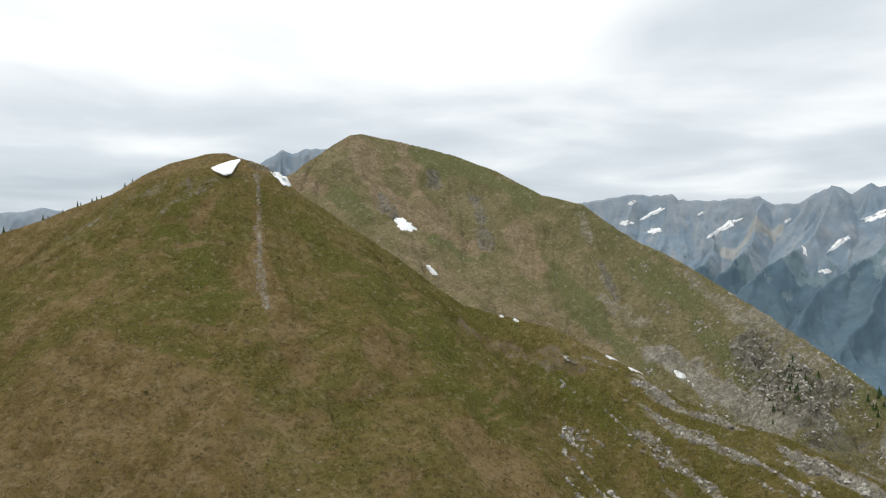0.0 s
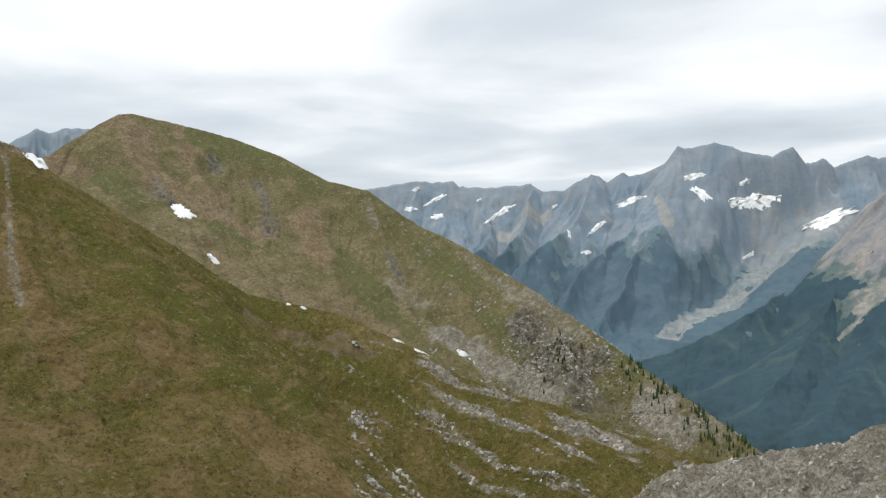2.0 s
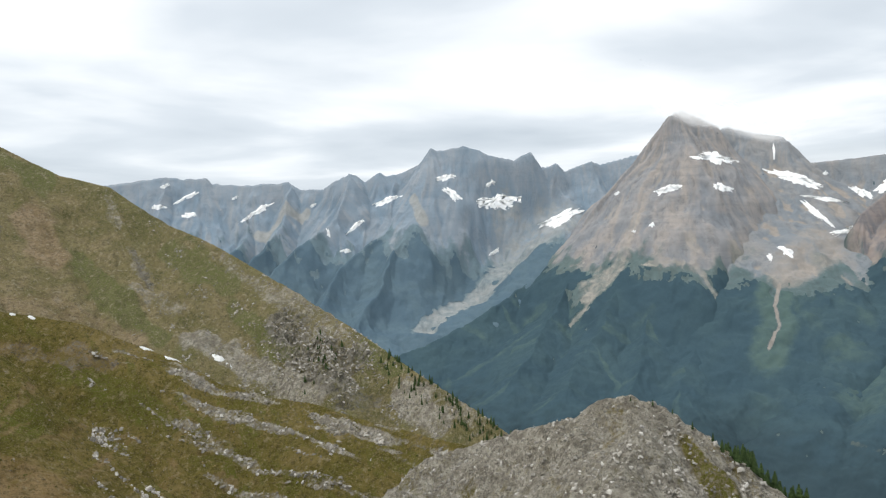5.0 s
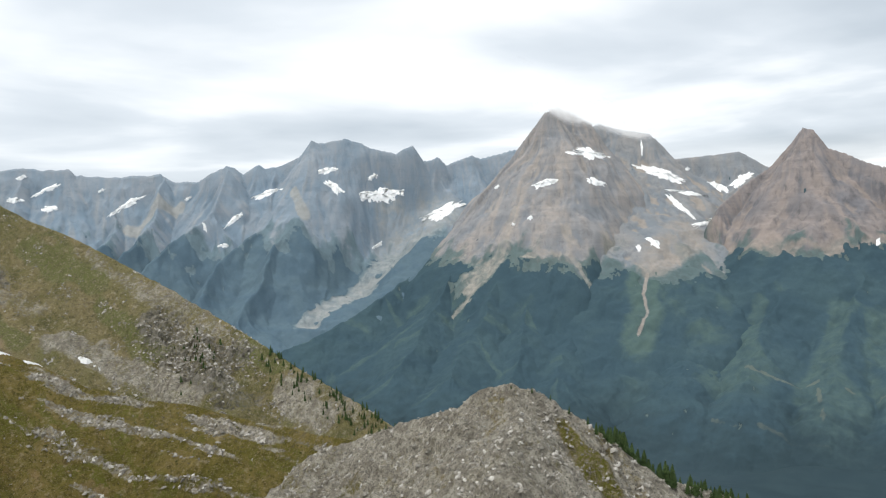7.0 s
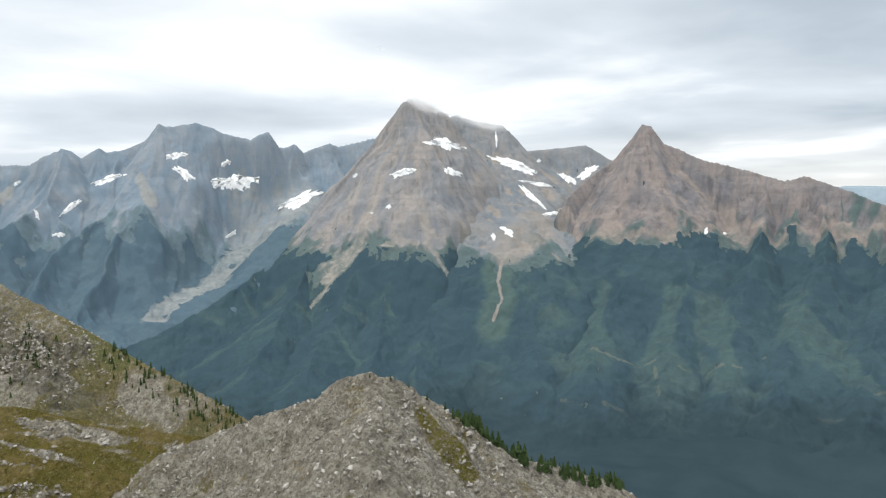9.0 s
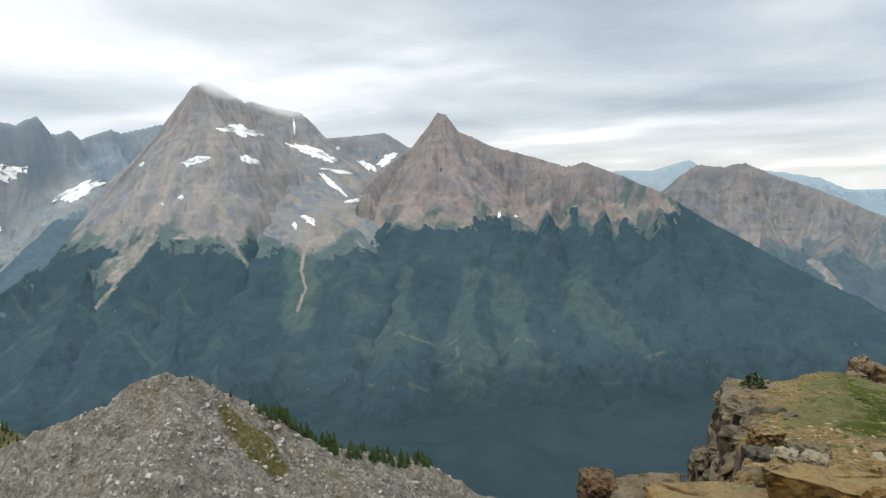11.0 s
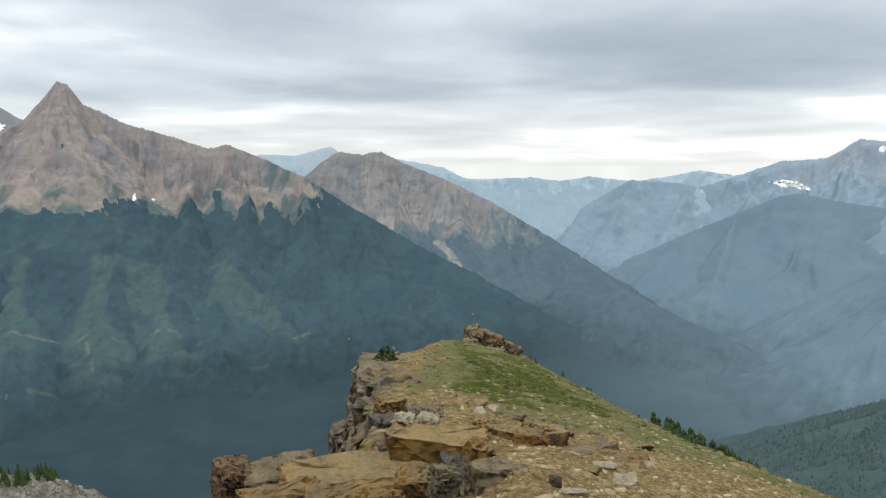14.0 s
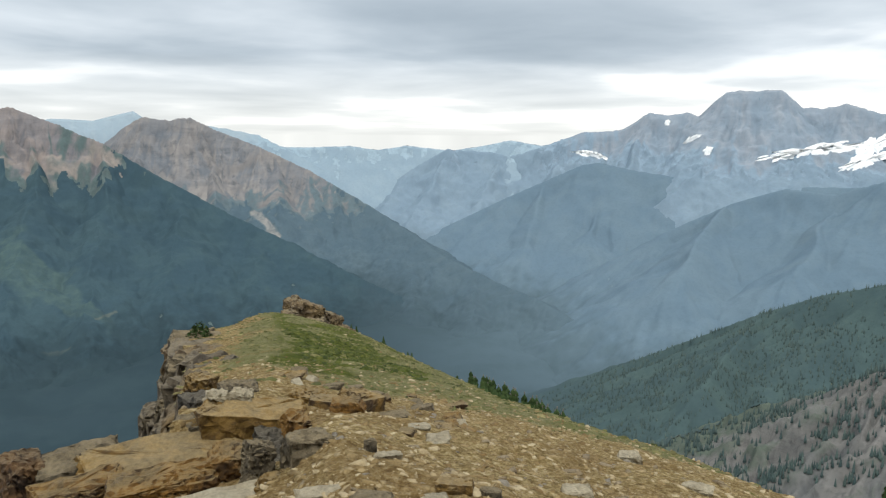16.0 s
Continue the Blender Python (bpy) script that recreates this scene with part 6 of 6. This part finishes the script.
def conifer(seed):
    """A narrow mountain fir one metre high: trunk, and whorls of drooping boughs."""
    rng = random.Random(seed)
    top = new("conifer")
    top.empty_display_size = 0.1
    bm = bmesh.new()
    bmesh.ops.create_cone(bm, cap_ends=True, segments=7, radius1=0.022, radius2=0.004, depth=1.0, matrix=Matrix.Translation((0, 0, 0.5)))
    part("trunk", mesh_of("trunk", bm, BARK.m), top)
    bm = bmesh.new()
    for i in range(17):
        f = i / 16
        z, reach = 0.08 + 0.88 * f, (0.19 * (1 - f) ** 0.8 + 0.015) * (0.75 + 0.5 * rng.random())
        for j in range(8):
            a = (j + rng.random() * 0.8) * 6.283 / 8
            r, w, droop = reach * (0.7 + 0.5 * rng.random()), 0.035 + 0.03 * (1 - f), 0.05 + 0.05 * rng.random()
            c, s = math.cos(a), math.sin(a)
            p = [bm.verts.new(q) for q in ((0, 0, z + 0.02), (c * r * 0.6 - s * w, s * r * 0.6 + c * w, z - droop * 0.5), (c * r, s * r, z - droop), (c * r * 0.6 + s * w, s * r * 0.6 - c * w, z - droop * 0.5), (c * r * 0.55, s * r * 0.55, z - droop * 0.2 + 0.025))]
            for t in ((0, 1, 4), (1, 2, 4), (2, 3, 4), (3, 0, 4), (0, 3, 1), (1, 3, 2)):
                bm.faces.new([p[q] for q in t])
    part("crown", mesh_of("crown", bm, NEEDLES), top)
    return tagged(top, "dark green narrow mountain conifer", "tree")


KINDS = [conifer(100 + k) for k in range(4)]
tree_rng = random.Random(77)
planted = []


def plant(x, y, z, h, group, label="dark green narrow mountain conifer", wide=1.0):
    turn = Matrix.Translation((x, y, z - 0.03 * h)) @ Matrix.Rotation(tree_rng.random() * 6.28, 4, "Z")
    i = len(planted)
    if i < len(KINDS):
        ob = KINDS[i]
        ob.matrix_world = turn
    else:
        ob = copy_thing(KINDS[i % len(KINDS)], turn)
    ob.scale = (h * wide, h * wide, h)
    planted.append(ob)
    return tagged(ob, label, "tree", group)


def plant_on(land, az, d, h, group, wide=1.0):
    x, y = d * math.sin(radians(az)), d * math.cos(radians(az))
    z = float(land.at(np.array([x]), np.array([y]))[0][0])
    return plant(x, y, z, h, group, wide=wide)


# on the skyline of the grassy hill
for az, d, h in ((-30.5, 322, 4.6), (-30.1, 322, 3.2), (-28.2, 319, 2.9), (-27.9, 319, 2.2), (-26.1, 316, 2.8), (-25.9, 316, 2.2), (-25.2, 315, 2.4), (-24.9, 315, 3.0), (-24.6, 314, 2.2), (-23.8, 313, 1.8), (-23.1, 312, 2.6), (-22.6, 311, 1.7), (-27.0, 317, 1.6)):
    plant_on(HILL, az, d, h, "conifers on the hill's skyline")
# down the edge of the grassy mountain
for i in range(130):
    az = 29.5 + 10.5 * tree_rng.random() ** 0.8
    crest = np.interp(az, [26.2, 28.8, 31.4, 34.8, 38.5, 43], [590, 560, 530, 490, 450, 410])
    plant_on(HILL2, az, crest - 1 - 24 * tree_rng.random() ** 2, 2.4 + 3.4 * tree_rng.random(), "conifers on the mountain's edge")
for i in range(26):
    az = 23.5 + 3.5 * tree_rng.random()
    plant_on(HILL2, az, 530 + 50 * tree_rng.random(), 2.4 + 2.6 * tree_rng.random(), "conifers under the crags", 1.3)
# on the flank of the knoll
for i in range(140):
    az = 55.0 + 13 * tree_rng.random()
    crest = np.interp(az, [53.6, 56.1, 57, 60.1, 63.3, 67, 73], [190, 194, 198, 208, 215, 222, 232])
    plant_on(KNOLL, az, crest + 5 * tree_rng.random() - 3.5, (1.6 + 2.6 * tree_rng.random()) * (1.35 if 56.3 < az < 61 else 1.0), "conifers on the knoll", 1.3)
for az, d, h in ((48.6, 186, 1.2), (50.2, 187, 1.6), (51.6, 188, 1.4), (53.0, 189, 2.0), (54.4, 190, 2.4), (37.5, 203, 1.8), (38.4, 201, 1.5)):
    plant_on(KNOLL, az, d, h, "conifers on the knoll")
# below the brow of the summit ridge
brow = [(107.8, -16.4, 70), (111.4, -18.0, 66), (142.3, -21.6, 20)]
for i in range(46):
    az = 112.2 + 8.2 * tree_rng.random()
    brow.append((az, -17.75 - 2.7 * (az - 112.2) / 8.2 - 0.7 * tree_rng.random() + 0.35, 62 + 30 * tree_rng.random()))
for az, el, d in brow:
    x, y = d * math.sin(radians(az)), d * math.cos(radians(az))
    z = float(ridge_height(np.array([x]), np.array([y]))[0][0])
    plant(x, y, z, max(1.5, EYE_Z + d * math.tan(radians(el)) - z), "conifers below the brow")
for az, d, h in ((103.5, 36.5, 0.7), (103.1, 36.2, 0.45), (105.6, 33, 0.4), (107.5, 30, 0.35)):
    p = on_ridge(az, d)
    plant(p.x, p.y, p.z, h, "small conifers on the ridge", "stunted dark green conifer on the ridge", 1.4)


def shrub(place, w, h, seed):
    """A low juniper: many short leafy sprays round a hump."""
    rng = random.Random(seed)
    bm = bmesh.new()
    for _ in range(260):
        a, q = rng.random() * 6.283, math.sqrt(rng.random())
        c = Vector((math.cos(a) * q * w / 2, math.sin(a) * q * w / 2, h * (1 - q * q) * (0.5 + 0.5 * rng.random())))
        e = Vector((rng.uniform(-1, 1), rng.uniform(-1, 1), rng.uniform(0.1, 1))).normalized() * 0.09
        f = e.cross(Vector((rng.random(), rng.random(), rng.random()))).normalized() * 0.04
        bm.faces.new([bm.verts.new(k) for k in (c - f, c + e * 0.6 - f * 0.4, c + e, c + f)])
    ob = new("juniper_shrub", mesh_of("juniper_shrub", bm, NEEDLES))
    ob.location = place
    return tagged(ob, "dark green low juniper on the cliff's brink", "shrub")


p = on_ridge(91.9, 22.5)
shrub((p.x, p.y, p.z - 0.05), 0.75, 0.5, 5)

def far_conifers(parent, land, count, seed, az, r, height, weight, mat):
    """Many small firs on a far slope, as one mesh."""
    rs = np.random.RandomState(seed)
    a, d = np.radians(az[0] + (az[1] - az[0]) * rs.rand(count * 4)), r[0] + (r[1] - r[0]) * rs.rand(count * 4)
    x, y = d * np.sin(a), d * np.cos(a)
    z = land.at(x, y)[0]
    pick = np.nonzero(rs.rand(len(x)) < weight(x, y, z))[0][:count]
    x, y, z, n = x[pick], y[pick], z[pick], len(pick)
    h = height[0] + (height[1] - height[0]) * rs.rand(n)
    th = np.arange(5) * 2 * math.pi / 5
    rad = (h * (0.13 + 0.06 * rs.rand(n)))[:, None]
    ring = np.stack([x[:, None] + rad * np.cos(th), y[:, None] + rad * np.sin(th), np.repeat((z + 0.05 * h)[:, None], 5, 1)], -1)
    tip = np.stack([x, y, z + h], -1)[:, None]
    co = np.concatenate([ring, tip], 1)
    f = np.array([(i, (i + 1) % 5, 5) for i in range(5)])
    part("conifer_stand", tri_mesh("conifer_stand", co.reshape(-1, 3), (f[None] + (np.arange(n) * 6)[:, None, None]).reshape(-1, 3), mat), parent, "dark conifers dotted over the slope", "stuff")


FAR_NEEDLES = rubble_mat("far_conifer_green", (0.040, 0.064, 0.064), (0.056, 0.084, 0.080), (0.078, 0.108, 0.095), 0.2)
far_conifers(flank, FLANK, 2600, 61, (122, 156), (700, 880), (5, 11), lambda x, y, z: 0.12 + 0.7 * smooth(-0.1, 0.3, fbm(x / 45, y / 45, 3, 95)), FAR_NEEDLES)
far_conifers(far_ridge, far_land, 15000, 63, (104, 156), (1150, 1980), (6, 13), lambda x, y, z: 0.15 + 0.6 * smooth(-0.25, 0.2, fbm(x / 90, y / 90, 3, 96)), FAR_NEEDLES)

# ================= snow cornices =================
def cornice(tops, deep, lip, seed, label):
    """A thick lip of old snow along a crest: bearings and elevations of its upper edge, its height in degrees, and how far it stands out."""
    n, rows = 26, []
    bm = bmesh.new()
    az0, az1 = tops[0][0], tops[-1][0]
    for i in range(n + 1):
        f = i / n
        az = az0 + (az1 - az0) * f
        el = float(np.interp(az, [p[0] for p in tops], [p[1] for p in tops]))
        tall = float(np.interp(f, np.linspace(0, 1, len(deep)), deep)) * (1 + 0.25 * noise.noise((f * 5, 0, seed)))
        x, y = math.sin(radians(az)), math.cos(radians(az))
        row = []
        for k, (drop, out) in enumerate(((-0.02, -0.6), (0.0, 0.15), (0.3, 0.45), (0.62, 0.8), (0.9, 1.0), (1.0, 0.8), (0.96, -0.2))):
            p = HILL.spot(az, el - tall * drop, 150, 330)
            r = math.hypot(p.x, p.y) - lip * out * min(1, tall / 0.5) + 0.12 * noise.noise((f * 7, k, seed + 3))
            row.append(bm.verts.new((r * x, r * y, EYE_Z + r * math.tan(radians(el - tall * drop)))))
        rows.append(row)
    for p, q in zip(rows, rows[1:]):
        for k in range(7):
            bm.faces.new((p[k], p[(k + 1) % 7], q[(k + 1) % 7], q[k]))
    bm.faces.new(rows[0]), bm.faces.new(rows[-1])
    bmesh.ops.recalc_face_normals(bm, faces=bm.faces)
    for f in bm.faces:
        f.smooth = True
    ob = new("snow_cornice", mesh_of("snow_cornice", bm, MAT_SNOW))
    return tagged(ob, label, "snow")


cornice([(-17.25, 5.95), (-16.6, 6.25), (-15.9, 6.5), (-15.2, 6.66)], (0.08, 0.45, 0.8, 1.0, 0.95, 0.6, 0.15), 1.8, 3, "white snow cornice overhanging the grassy hill's crest")
cornice([(-13.0, 5.80), (-12.4, 5.72), (-12.15, 5.45), (-11.85, 5.42), (-11.5, 4.78)], (0.1, 0.35, 0.5, 0.6, 0.7, 0.55, 0.08), 1.4, 8, "white snow bank on the shoulder of the hill")


# ================= the cloud on the great peak =================
def cloud_mat():
    """Thin cloud that scatters the light of both its sides."""
    m = Mat("thin_cloud", 1.0, 0.0)
    n = m.t.nodes
    both, veil = n.new("ShaderNodeMixShader"), n.new("ShaderNodeMixShader")
    front, back, clear = n.new("ShaderNodeBsdfDiffuse"), n.new("ShaderNodeBsdfTranslucent"), n.new("ShaderNodeBsdfTransparent")
    for k in (front, back):
        k.inputs["Color"].default_value = (0.97, 0.98, 0.99, 1)
    wisps = m.range(m.noise(0.004, 5, 0.5, 0.4), 0.3, 0.7, -0.22, 0.12)
    m.link(m.range(m.math("ADD", m.attr("veil"), wisps), 0.0, 1.0, 0.0, 0.92), veil.inputs[0])
    both.inputs[0].default_value = 0.4
    m.link(front.outputs[0], both.inputs[1]), m.link(back.outputs[0], both.inputs[2])
    m.link(clear.outputs[0], veil.inputs[1]), m.link(both.outputs[0], veil.inputs[2])
    m.link(veil.outputs[0], n["Material Output"].inputs["Surface"])
    n.remove(m.b)
    return m.m


def summit_cloud(d, seed):
    """A bank of thin cloud that hides the highest rocks of a crest, ragged at its base."""
    s, t = np.meshgrid(np.linspace(0, 1, 110), np.linspace(0, 1, 30), indexing="ij")
    az = 49.6 + 11.6 * s
    base = np.interp(az, [49.6, 51.5, 52.4, 54.0, 56.5, 58.5, 61.2], [7.9, 7.3, 7.05, 6.5, 5.7, 5.0, 4.9])
    el = np.radians(base + t * (4.2 - 1.6 * s) + 0.18 * fbm(s * 7, t * 2, 3, seed))
    r = d + 560 * t - 40 * np.sin(np.pi * t) + 25 * fbm(s * 6, t * 2, 3, seed + 2)
    thick = smooth(0, 0.42, t) * smooth(1, 0.4, t) * smooth(0, 0.25, s) * smooth(1, 0.5, s)
    az = np.radians(az)
    ob = new("summit_cloud", sheet("summit_cloud", r * np.sin(az), r * np.cos(az), EYE_Z + r * np.tan(el), cloud_mat(), {"veil": thick}))
    ob.visible_shadow = False
    return tagged(ob, "thin grey-white cloud resting on the peak's summit", "cloud")


summit_cloud(4120, 5)
